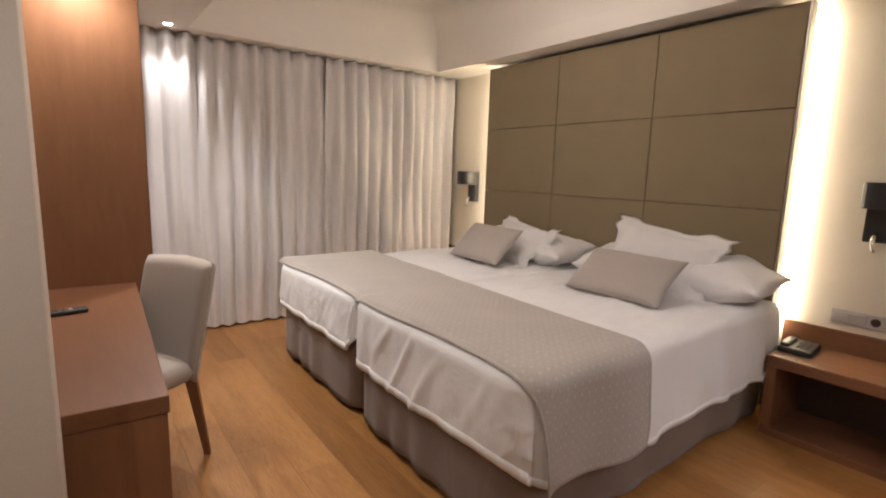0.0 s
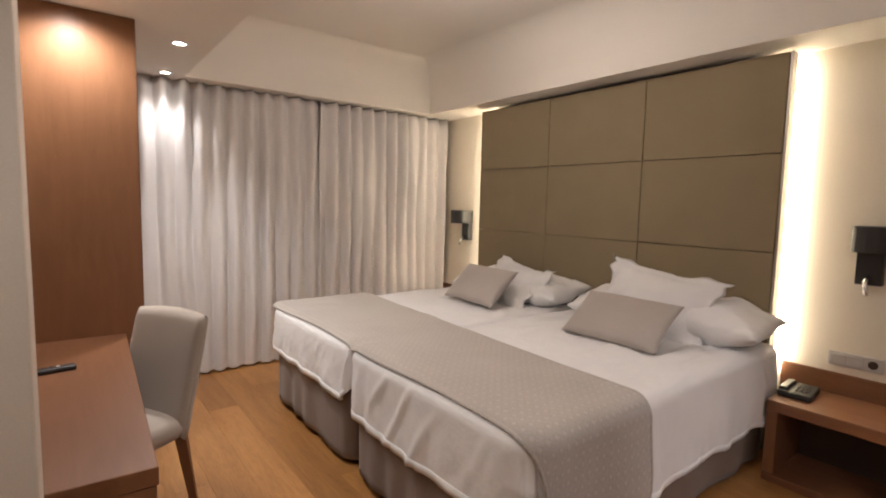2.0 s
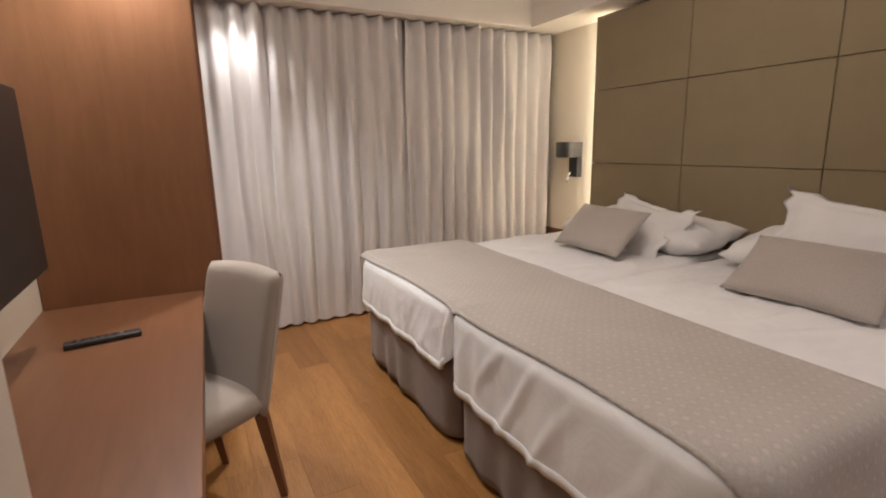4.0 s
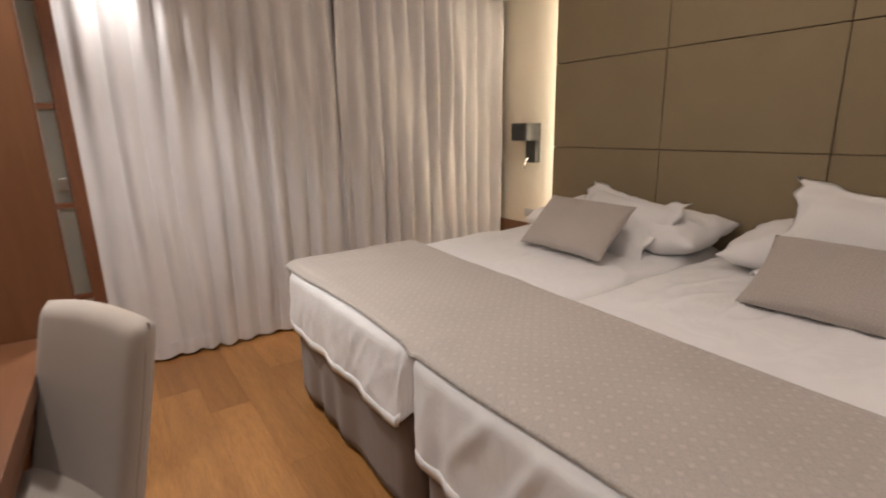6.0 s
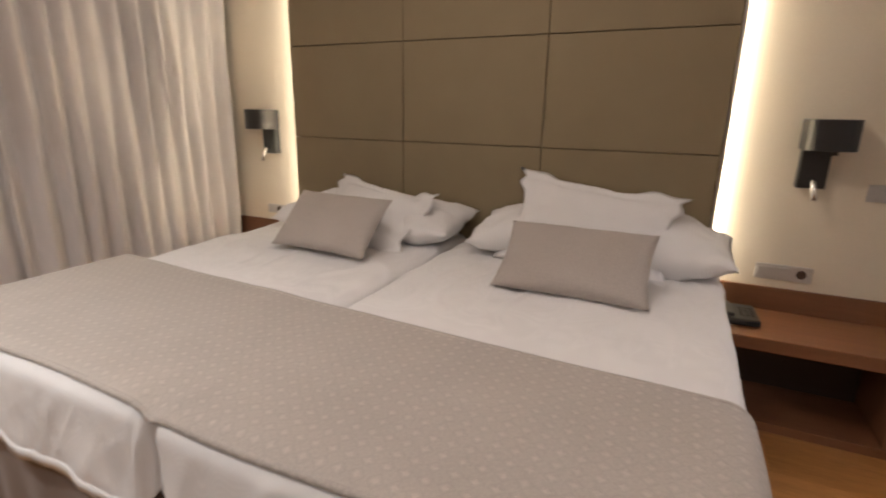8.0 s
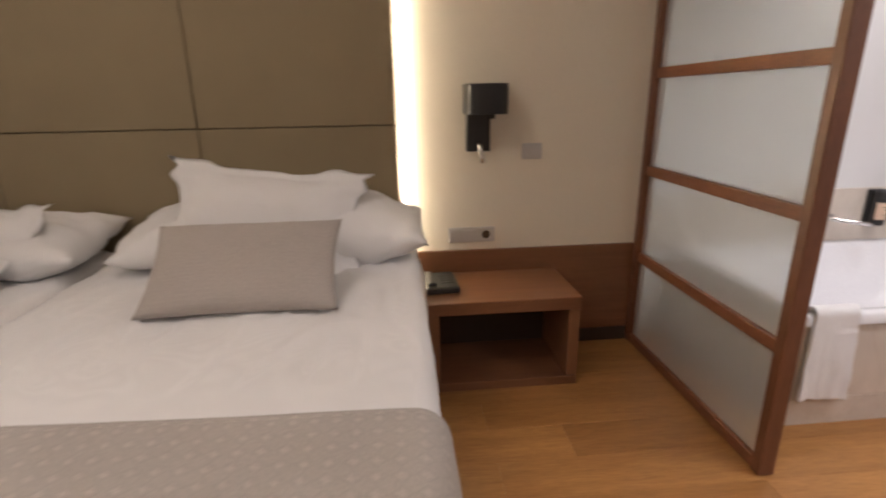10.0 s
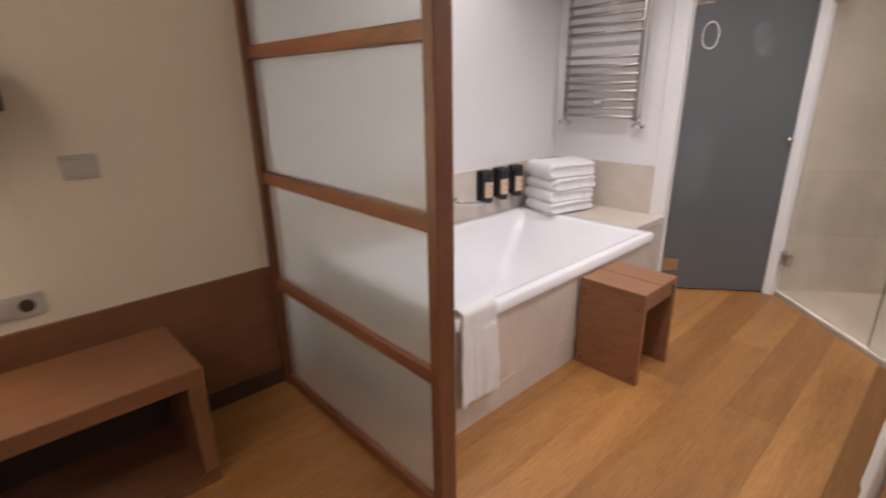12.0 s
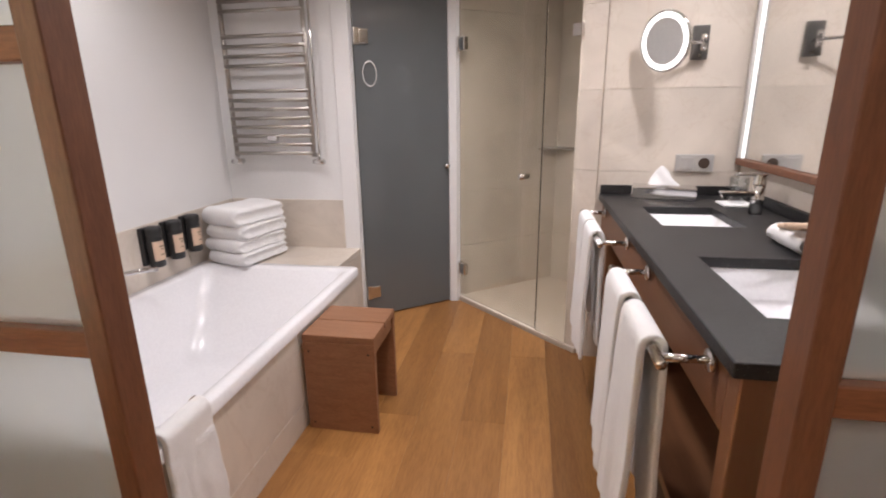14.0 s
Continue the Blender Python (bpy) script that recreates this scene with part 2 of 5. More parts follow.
M_FLOOR = wood("oak_floor", (0.315, 0.134, 0.040), (0.50, 0.245, 0.080), (6, 0.55, 6), 0.33, True)
M_SUBFLOOR = surface("subfloor_dark", (0.06, 0.04, 0.025), 0.9)
M_CABINET = wood("brown_veneer", (0.205, 0.091, 0.042), (0.245, 0.113, 0.054), (7, 7, 0.9), 0.42, False, 0.4, 0.10)
M_CABINET_Y = wood("brown_veneer_along", (0.172, 0.073, 0.034), (0.225, 0.099, 0.047), (9, 0.8, 9), 0.36, False, 0.5, 0.14)
M_STOOL = wood("stool_wood", (0.235, 0.105, 0.050), (0.345, 0.165, 0.085), (2.0, 14, 10), 0.5)
# same wood as the bars, darkened to carry the shade on the posts
M_SCREEN_SHADED = wood("screen_wood_shaded", (0.125, 0.046, 0.022), (0.210, 0.084, 0.041), (10, 10, 1.2), 0.4)
M_SCREEN_X = wood("screen_wood_bar", (0.165, 0.058, 0.027), (0.280, 0.112, 0.052), (1.2, 10, 10), 0.4)
M_JOINT = surface("joint_brown", (0.19, 0.145, 0.09), 0.9)
# dark wood of plinths and legs; also the painted shade in the nightstands
M_DARK = surface("dark_plinth_and_niche_shade", (0.05, 0.028, 0.018), 0.6)
M_WALL = surface("cream_paint", (0.76, 0.69, 0.57), 0.75, spread=0.03, coarse=1.2, fine=240, relief=0.2, depth=0.0006, spec=0.25)
M_PARTITION = surface("greige_paint", (0.60, 0.535, 0.46), 0.75, spread=0.03, coarse=1.2, fine=240, relief=0.2, depth=0.0006, spec=0.25)
M_WHITE = surface("white_paint", (0.80, 0.79, 0.785), 0.7, spread=0.03, coarse=1.0, fine=220, relief=0.15, depth=0.0005, spec=0.25)
M_CEILING = surface("ceiling_paint", (0.79, 0.75, 0.69), 0.85, spread=0.03, coarse=0.8, fine=200, relief=0.15, depth=0.0005, spec=0.2)
M_HEADBOARD = cloth("headboard_cloth", (0.290, 0.231, 0.145), 700, 0.25, 0.05, 0.0)
M_LINEN = cloth("white_linen", (0.82, 0.81, 0.81), 900, 0.18, 0.03, 0.15, 1.5)
M_RUNNER = diamond_cloth("runner_jacquard", (0.43, 0.39, 0.355), 0.040, "UV", 1.26)
M_CUSHION = diamond_cloth("cushion_jacquard", (0.43, 0.385, 0.35), 0.013, "Object", 1.2)
M_SKIRT = cloth("skirt_cloth", (0.205, 0.150, 0.118), 600, 0.25, 0.07, 0.2, 0.6)
M_CHAIR = cloth("chair_cloth", (0.41, 0.355, 0.305), 900, 0.25, 0.05, 0.25)
M_TOWEL = surface("terry_towel", (0.88, 0.865, 0.86), 0.95, spread=0.03, coarse=8, fine=260, relief=0.9, depth=0.004, sheen=0.4, spec=0.1)
M_BLACK = surface("black_lacquer", (0.022, 0.021, 0.021), 0.38, spread=0.1, relief=0.05)
M_PLASTIC = surface("black_plastic", (0.025, 0.024, 0.024), 0.45, relief=0.1)
M_CHROME = surface("chrome", (0.75, 0.74, 0.73), 0.12, 1.0, 0.03, relief=0)
M_STEEL = surface("brushed_steel", (0.50, 0.47, 0.43), 0.38, 1.0, 0.05, relief=0.05)
M_MARBLE = marble("cream_marble", (0.68, 0.605, 0.525), (0.45, 0.33, 0.24))
M_GROUT = surface("grout", (0.62, 0.56, 0.47), 0.9)
M_TUB = surface("white_acrylic", (0.85, 0.84, 0.86), 0.12, spread=0.01, relief=0)
M_GRANITE = granite("black_granite", (0.016, 0.0155, 0.016))
M_FROST = frosted("screen_frosted_glass", (0.745, 0.757, 0.738), 0.5, 0.76)
M_FROST_GREY = frosted("door_frosted_glass", (0.42, 0.45, 0.465), 0.4, 0.5, True)
M_GLASS = clear_glass("shower_glass")
M_MIRROR = surface("mirror_silver", (0.86, 0.86, 0.85), 0.02, 1.0, 0.0, relief=0)
M_LABEL = surface("paper_label", (0.72, 0.52, 0.38), 0.7, relief=0)
M_INK = surface("ink", (0.08, 0.06, 0.05), 0.7, relief=0)
M_BULB = glowing("downlight_glow", (1.0, 0.95, 0.88), 40)
M_STRIP = glowing("mirror_strip_glow", (1.0, 0.97, 0.95), 1.2)
M_LED = glowing("led_glow", (1.0, 0.87, 0.68), 7)
M_RING = glowing("ring_glow", (1.0, 0.97, 0.95), 2.6)
M_PLATE = surface("silver_plate", (0.54, 0.52, 0.50), 0.42, 0.35, 0.05, relief=0.05)
M_PLATE_DARK = surface("dark_steel", (0.16, 0.155, 0.15), 0.35, 0.8, 0.08, relief=0.05)
M_TUMBLER = thin_glass("tumbler_glass", (0.95, 0.96, 0.96))


# ---- mesh helpers ----
ORIGIN = {}


def thing(name, at, label, category, group=""):
    """An empty at the base of a thing; its parts are given in world metres."""
    ob = new(name)
    ob.empty_display_size = 0.1
    ob.location = at
    ORIGIN[ob] = Vector(at)
    return tagged(ob, label, category, group)


def mesh_object(name, bm, material, smooth=False):
    me = bpy.data.meshes.new(name)
    if smooth:
        for f in bm.faces:
            f.smooth = True
    bm.to_mesh(me)
    bm.free()
    for mt in material if isinstance(material, (list, tuple)) else [material]:
        me.materials.append(mt)
    return new(name, me)


def part(name, bm, material, parent, label="", smooth=False):
    o = ORIGIN[parent]
    bm.transform(Matrix.Translation(-o))
    ob = mesh_object(name, bm, material, smooth)
    ob.parent = parent
    ORIGIN[ob] = o
    if label:
        ob["label"] = label
    return ob


def solo(name, bm, material, label, category, group="", kind="", smooth=False, at=None):
    """A thing of one mesh, with its origin at the base."""
    if at is None:
        vs = [v.co for v in bm.verts]
        at = Vector(((min(v.x for v in vs) + max(v.x for v in vs)) / 2, (min(v.y for v in vs) + max(v.y for v in vs)) / 2, min(v.z for v in vs)))
    at = Vector(at)
    bm.transform(Matrix.Translation(-at))
    ob = mesh_object(name, bm, material, smooth)
    ob.location = at
    ORIGIN[ob] = at
    return tagged(ob, label, category, group, kind)


def box(x0, x1, y0, y1, z0, z1, bevel=0.003, bm=None, segments=2):
    own = bm is None
    b = bmesh.new()
    m = Matrix.Translation(((x0 + x1) / 2, (y0 + y1) / 2, (z0 + z1) / 2)) @ Matrix.Diagonal((abs(x1 - x0), abs(y1 - y0), abs(z1 - z0), 1))
    bmesh.ops.create_cube(b, size=1, matrix=m)
    if bevel:
        bmesh.ops.bevel(b, geom=b.edges[:], offset=bevel, segments=segments, affect="EDGES", profile=0.5)
    return b if own else merge(bm, b)


def merge(bm, other, m=None):
    if m is not None:
        other.transform(m)
    me = bpy.data.meshes.new("tmp")
    other.to_mesh(me)
    other.free()
    bm.from_mesh(me)
    bpy.data.meshes.remove(me)
    return bm


def joined(*bms):
    out = bms[0]
    for b in bms[1:]:
        merge(out, b)
    return out


def rod(a, b, r, r2=None, segments=16, caps=True):
    a, b = Vector(a), Vector(b)
    bm = bmesh.new()
    d = b - a
    bmesh.ops.create_cone(bm, cap_ends=caps, segments=segments, radius1=r, radius2=r if r2 is None else r2, depth=d.length)
    bm.transform(Matrix.Translation((a + b) / 2) @ d.to_track_quat("Z", "Y").to_matrix().to_4x4())
    return bm


def tube(points, r, segments=12):
    """A bent tube along points."""
    bm, rings = bmesh.new(), []
    pts = [Vector(p) for p in points]
    for i, p in enumerate(pts):
        d = (pts[min(i + 1, len(pts) - 1)] - pts[max(i - 1, 0)]).normalized()
        q = d.to_track_quat("Z", "Y").to_matrix()
        rings.append([bm.verts.new(p + q @ Vector((r * math.cos(2 * math.pi * k / segments), r * math.sin(2 * math.pi * k / segments), 0))) for k in range(segments)])
    for a, b in zip(rings, rings[1:]):
        for k in range(segments):
            bm.faces.new((a[k], a[(k + 1) % segments], b[(k + 1) % segments], b[k]))
    bm.faces.new(rings[0][::-1])
    bm.faces.new(rings[-1])
    return bm


def lathe(profile, segments=32):
    """Turned shape about z from (radius, z) pairs."""
    bm, rings = bmesh.new(), []
    for r, z in profile:
        rings.append([bm.verts.new((r * math.cos(2 * math.pi * k / segments), r * math.sin(2 * math.pi * k / segments), z)) for k in range(segments)])
    for a, b in zip(rings, rings[1:]):
        for k in range(segments):
            bm.faces.new((a[k], a[(k + 1) % segments], b[(k + 1) % segments], b[k]))
    bmesh.ops.remove_doubles(bm, verts=bm.verts[:], dist=1e-6)
    return bm


def prism(points, z0, z1, bevel=0.0):
    """An upright prism over a plan."""
    bm = bmesh.new()
    low = [bm.verts.new((x, y, z0)) for x, y in points]
    f = bm.faces.new(low)
    top = bmesh.ops.extrude_face_region(bm, geom=[f])["geom"]
    bmesh.ops.translate(bm, verts=[g for g in top if isinstance(g, bmesh.types.BMVert)], vec=(0, 0, z1 - z0))
    bmesh.ops.recalc_face_normals(bm, faces=bm.faces[:])
    if bevel:
        bmesh.ops.bevel(bm, geom=bm.edges[:], offset=bevel, segments=2, affect="EDGES", profile=0.5)
    return bm


def sheet(nu, nv, f, size=None):
    """A grid of places f(u, v), u and v from 0 to 1. size: metres along u and v, kept as the cloth's flat map."""
    bm = bmesh.new()
    g = [[bm.verts.new(f(i / nu, j / nv)) for j in range(nv + 1)] for i in range(nu + 1)]
    for i in range(nu):
        for j in range(nv):
            bm.faces.new((g[i][j], g[i + 1][j], g[i + 1][j + 1], g[i][j + 1]))
    if size:
        flat = bm.loops.layers.uv.new("flat")
        for i, column in enumerate(g):
            for j, vert in enumerate(column):
                for loop in vert.link_loops:
                    loop[flat].uv = (size[0] * i / nu, size[1] * j / nv)
    return bm


def thick(ob, amount, offset=-1.0):
    md = ob.modifiers.new("thickness", "SOLIDIFY")
    md.thickness, md.offset = amount, offset
    return ob


def structure(name, bm, material, label="", category="", smooth=False):
    return tagged(mesh_object(name, bm, material, smooth), label, category, "", "structure")


def rough_noise(x, y, z, s):
    return noise.noise(Vector((x * s, y * s, z * s)))


# ---- the rooms ----
EAST, BATH_EAST, NORTH, WEST = 3.365, 3.45, 4.62, -0.27
floor_ob = structure("floor", box(-1.4, 3.6, -4.2, 4.75, -0.15, -0.014, 0), M_SUBFLOOR, "orange-brown oiled oak plank floor", "floor")
ORIGIN[floor_ob] = Vector()

structure("wall_east", box(EAST, EAST + 0.15, -0.062, NORTH, 0, 2.9, 0), M_WALL, "cream painted bedroom wall behind the bed", "wall")
structure("wall_north", box(-1.4, EAST + 0.15, NORTH, NORTH + 0.15, 0, 2.9, 0), M_WALL, "cream painted wall behind the curtains", "wall")
structure("wall_west", box(WEST - 0.15, WEST, 1.58, NORTH, 0, 2.9, 0), M_WALL, "cream painted wall beside the desk", "wall")
structure("wall_partition", box(-1.4, 0.028, 1.42, 1.578, 0, 2.9, 0.004), M_PARTITION, "pale greige painted partition ending beside the desk", "wall")
structure("wall_entry", box(-1.4, -1.25, -2.2, 1.42, 0, 2.9, 0), M_WALL, "cream painted entrance wall", "wall")
structure("wall_entry_end", box(-1.25, 0.55, -2.35, -2.2, 0, 2.9, 0), M_WALL, "cream painted wall at the end of the entrance", "wall")
structure("wall_bath_east", box(BATH_EAST, BATH_EAST + 0.15, -4.0, -0.04, 0, 2.9, 0), M_WHITE, "white painted bathroom wall beside the tub", "wall")
structure("wall_bath_end", box(2.73, BATH_EAST, -2.25, -2.13, 0, 2.9, 0), M_WHITE, "white painted wall at the foot of the tub", "wall")
wall_vanity = structure("wall_vanity", box(0.55, 0.70, -2.9, -0.05, 0, 2.9, 0), M_GROUT, "cream tiled wall behind the washbasins", "wall")
ORIGIN[wall_vanity] = Vector()
wall_tiled = structure("wall_tiled_end", prism([(0.70, -1.868), (1.330, -1.868), (1.436, -1.935), (1.365, -2.045), (0.70, -2.045)], 0, 2.9), M_GROUT, "cream stone tiled end wall of the washstand", "wall")
ORIGIN[wall_tiled] = Vector()
# shower niche, set at an angle to the room, and the closet behind the frosted door
P, C, D = Vector((2.150, -2.610)), Vector((1.462, -3.150)), Vector((0.86, -2.48))


def slab(a, b, width, z0, z1, bevel=0.0):
    """An upright slab from a to b in plan, its thickness to the right of the way."""
    d = (b - a).normalized()
    n = Vector((d.y, -d.x)) * width
    return prism([tuple(a), tuple(b), tuple(b + n), tuple(a + n)], z0, z1, bevel)


shower_left = structure("wall_shower_left", slab(C, P, 0.10, 0, 2.9), M_GROUT, "beige stone tiled shower wall", "wall")
shower_back = structure("wall_shower_back", slab(D + (D - C) * 0.3, C, 0.10, 0, 2.9), M_GROUT, "beige stone tiled shower wall with a corner shelf", "wall")
ORIGIN[shower_left], ORIGIN[shower_back] = Vector(), Vector()
structure("wall_closet_back", box(1.9, BATH_EAST, -4.1, -4.0, 0, 2.9, 0), M_WALL, "cream wall inside the closet", "wall")
structure("wall_closet_side", box(1.75, 1.9, -4.1, -3.0, 0, 2.9, 0), M_WALL, "cream side wall inside the closet", "wall")

# ceiling: low soffits all round, a raised tray over the bed
TX0, TX1, TY0, TY1 = 0.82, 3.0, 0.35, 4.22


def tray_ceiling():
    bm = box(-1.4, TX0, -4.2, 4.75, SOFFIT, 2.95, 0)
    box(TX1, 3.6, -4.2, 4.75, SOFFIT, 2.95, 0, bm)
    box(TX0, TX1, TY1, 4.75, SOFFIT, 2.95, 0, bm)
    box(TX0, TX1, -4.2, TY0, SOFFIT, 2.95, 0, bm)
    box(TX0, TX1, TY0, TY1, TRAY, 2.95, 0, bm)
    # coved upper edges of the tray
    r, k = 0.30, 10
    arc = [(r - r * math.cos(a * math.pi / 2 / k), r * math.sin(a * math.pi / 2 / k)) for a in range(k + 1)]
    for side in range(4):
        pts = []
        for inset, up in arc:
            z = TRAY - r + up - 0.001
            x0, x1, y0, y1 = TX0 + inset, TX1 - inset, TY0 + inset, TY1 - inset
            pts.append({0: ((x0, y0, z), (x0, y1, z)), 1: ((x1, y1, z), (x1, y0, z)), 2: ((x0, y1, z), (x1, y1, z)), 3: ((x1, y0, z), (x0, y0, z))}[side])
        rows = [[bm.verts.new(p) for p in pair] for pair in pts]
        for a, b in zip(rows, rows[1:]):
            f = bm.faces.new((a[0], a[1], b[1], b[0]))
            f.smooth = True
    return bm


structure("ceiling", tray_ceiling(), M_CEILING, "white plaster ceiling with low soffits and a raised tray", "ceiling")

# wainscot and skirting on the bedroom wall
for y0, y1 in ((0.014, 1.19), (3.67, NORTH)):
    structure("wainscot", box(EAST - 0.018, EAST, y0, y1, 0.075, 0.543, 0.002), M_CABINET_Y, "red-brown wood wainscot on the bedroom wall", "wainscot")
    structure("baseboard", box(EAST - 0.024, EAST, y0, y1, 0, 0.073, 0.002), M_DARK, "dark wood skirting board", "skirting")


# ---- headboard with its light strips ----
def make_headboard():
    h = thing("headboard", (3.2, 2.42, 0), "olive-taupe upholstered headboard of nine panels, lit from behind", "headboard")
    part("backing", joined(box(3.196, 3.225, 1.212, 3.638, 0.05, 2.236, 0.002)), M_JOINT, h)
    part("side_trim", box(3.166, 3.235, 1.198, 1.211, 0.05, 2.243, 0.002), M_STEEL, h, "pale metal edge strip")
    ys, zs = (1.213, 2.028, 2.842, 3.647), (0.62, 1.170, 1.711, 2.243)
    for a, b in zip(ys, ys[1:]):
        for c, d in zip(zs, zs[1:]):
            part("panel", box(3.168, 3.197, a + 0.002, b - 0.002, c + 0.002, d - 0.002, 0.004, None, 3), M_HEADBOARD, h)
    for a, b in zip(ys, ys[1:]):
        part("panel", box(3.168, 3.197, a + 0.002, b - 0.002, 0.08, 0.618, 0.005, None, 3), M_HEADBOARD, h)
    for y in (1.265, 3.645):
        part("bracket", box(3.225, EAST, y + (0.03 if y < 2 else -0.13), y + (0.05 if y < 2 else -0.11), 0.3, 2.2, 0.002), M_WHITE, h)
        part("light_strip", box(3.310, 3.318, y - 0.045, y - 0.033, 0.5, 2.21, 0.001), M_LED, h, "warm white light strip")
    return h


make_headboard()


# ---- bed ----
TOP, FOOT, HEAD, MID = 0.672, 1.208, 3.15, 2.402
LEFT, RIGHT = 3.565, 1.148


def hang(d, r):
    """How far out and down cloth lies at a length d past an edge of radius r."""
    if d <= 0:
        return 0.0, 0.0
    a = d / r
    if a < math.pi / 2:
        return r * math.sin(a), r * (1 - math.cos(a))
    return r, r + d - r * math.pi / 2


def foot_at(y):
    """The foot of the beds: the one by the nightstand stands a little further out."""
    k = min(1.0, max(0.0, (2.43 - y) / 0.06))
    return FOOT + 0.004 - 0.012 * k - 0.012 * min(1.0, max(0.0, (2.4 - y) / 1.1))


def drape(x, y, ya, yb, r, lift=0.0, R=0.14, reach=None):
    """Lays a point of flat cloth over a bed between y = ya (low) and yb (high). Edges have the radius r, corners in plan R."""
    foot = foot_at(y)
    s = -1 if y < (ya + yb) / 2 else 1
    R = R if s < 0 and ya < 1.5 else r + 0.02
    r, R = r + lift, R + lift
    dx, dy = foot + R - x, max(ya + R - y, y - (yb - R))
    if dx > 0 and dy > 0:
        far = math.hypot(dx, dy)
        if reach:
            # cloth corners are rounded: the hem runs evenly from the foot to the side
            ex, ey = foot + R - reach[0], (ya + R - reach[1] if s < 0 else reach[2] - (yb - R))
            share = min(1.0, max(dx / ex, dy / ey))
            turn = math.atan2(dy, dx) / (math.pi / 2)
            turn = turn * turn * (3 - 2 * turn)
            d = share * (ex + (ey - ex) * turn) - (R - r)
        else:
            d = far - (R - r)
        if d <= 0:
            return x, y, TOP + lift, 0.0, 0.0
        out, down = hang(d, r)
        k = (R - r + out) / far
        return foot + R - dx * k, (ya + R if s < 0 else yb - R) + s * dy * k, TOP + lift - down, d, down
    dx, dy = max(0.0, dx - (R - r)), max(0.0, dy - (R - r))
    d = max(dx, dy)
    out, down = hang(d, r)
    px = foot + r - out if dx > 0 else x
    py = (ya + r if s < 0 else yb - r) + s * out if dy > 0 else y
    return px, py, TOP + lift - down, d, down


def make_bed(ya, yb, label):
    FOOT = foot_at((ya + yb) / 2)
    b = thing("bed", (2.15, (ya + yb) / 2, 0), label, "bed", "twin beds pushed together")
    part("base", box(FOOT + 0.06, HEAD, ya + 0.06, yb - 0.06, 0.07, 0.40, 0.02), M_DARK, b)
    part("mattress", box(FOOT + 0.055, HEAD, ya + 0.055, yb - 0.055, 0.40, TOP - 0.014, 0.045, None, 4), M_LINEN, b, "", True)
    # gathered skirt round foot and sides
    rc, FX = 0.12 if ya < 1.5 else 0.06, FOOT + 0.014
    ya, yb = ya + 0.008, yb - 0.008
    plan = []
    for t in np.linspace(0, 1, 60):
        plan.append((HEAD - 0.02 - t * (HEAD - FX - 0.02 - rc), ya + 0.02, 0, -1))
    for t in np.linspace(0, math.pi / 2, 10)[1:-1]:
        plan.append((FX + rc - rc * math.sin(t), ya + 0.02 + rc - rc * math.cos(t), -math.sin(t), -math.cos(t)))
    for t in np.linspace(0, 1, 44):
        plan.append((FX, ya + rc + 0.02 + t * (yb - ya - 2 * rc - 0.04), -1, 0))
    for t in np.linspace(0, math.pi / 2, 10)[1:-1]:
        plan.append((FX + rc - rc * math.cos(t), yb - 0.02 - rc + rc * math.sin(t), -math.cos(t), math.sin(t)))
    for t in np.linspace(0, 1, 60):
        plan.append((FX + rc + t * (HEAD - FX - 0.02 - rc), yb - 0.02, 0, 1))
    count = len(plan) - 1

    def skirt(u, v):
        x, y, nx, ny = plan[round(u * count)]
        wave = 0.008 * math.sin(u * 95 + 2.2 * math.sin(u * 23)) + 0.012 * rough_noise(x, y, ya, 3.1)
        k = (1 - v) * wave
        low = 0.035 + 0.018 * rough_noise(x + 3, y, ya, 2.5)
        return (x + nx * k, y + ny * k, low + v * (0.43 - low))
    thick(part("skirt", sheet(count, 10, skirt), M_SKIRT, b, "grey-brown gathered bed skirt", True), 0.004)
    for x in (FOOT + 0.1, HEAD - 0.1):
        for y in (ya + 0.12, yb - 0.12):
            part("leg", rod((x, y, 0), (x, y, 0.075), 0.022, 0.028), M_DARK, b)
    return b


make_bed(MID + 0.008, LEFT - 0.02, "single bed with a grey-brown skirt, pushed beside its twin")
make_bed(RIGHT + 0.02, MID - 0.008, "single bed with a grey-brown skirt near the nightstand")


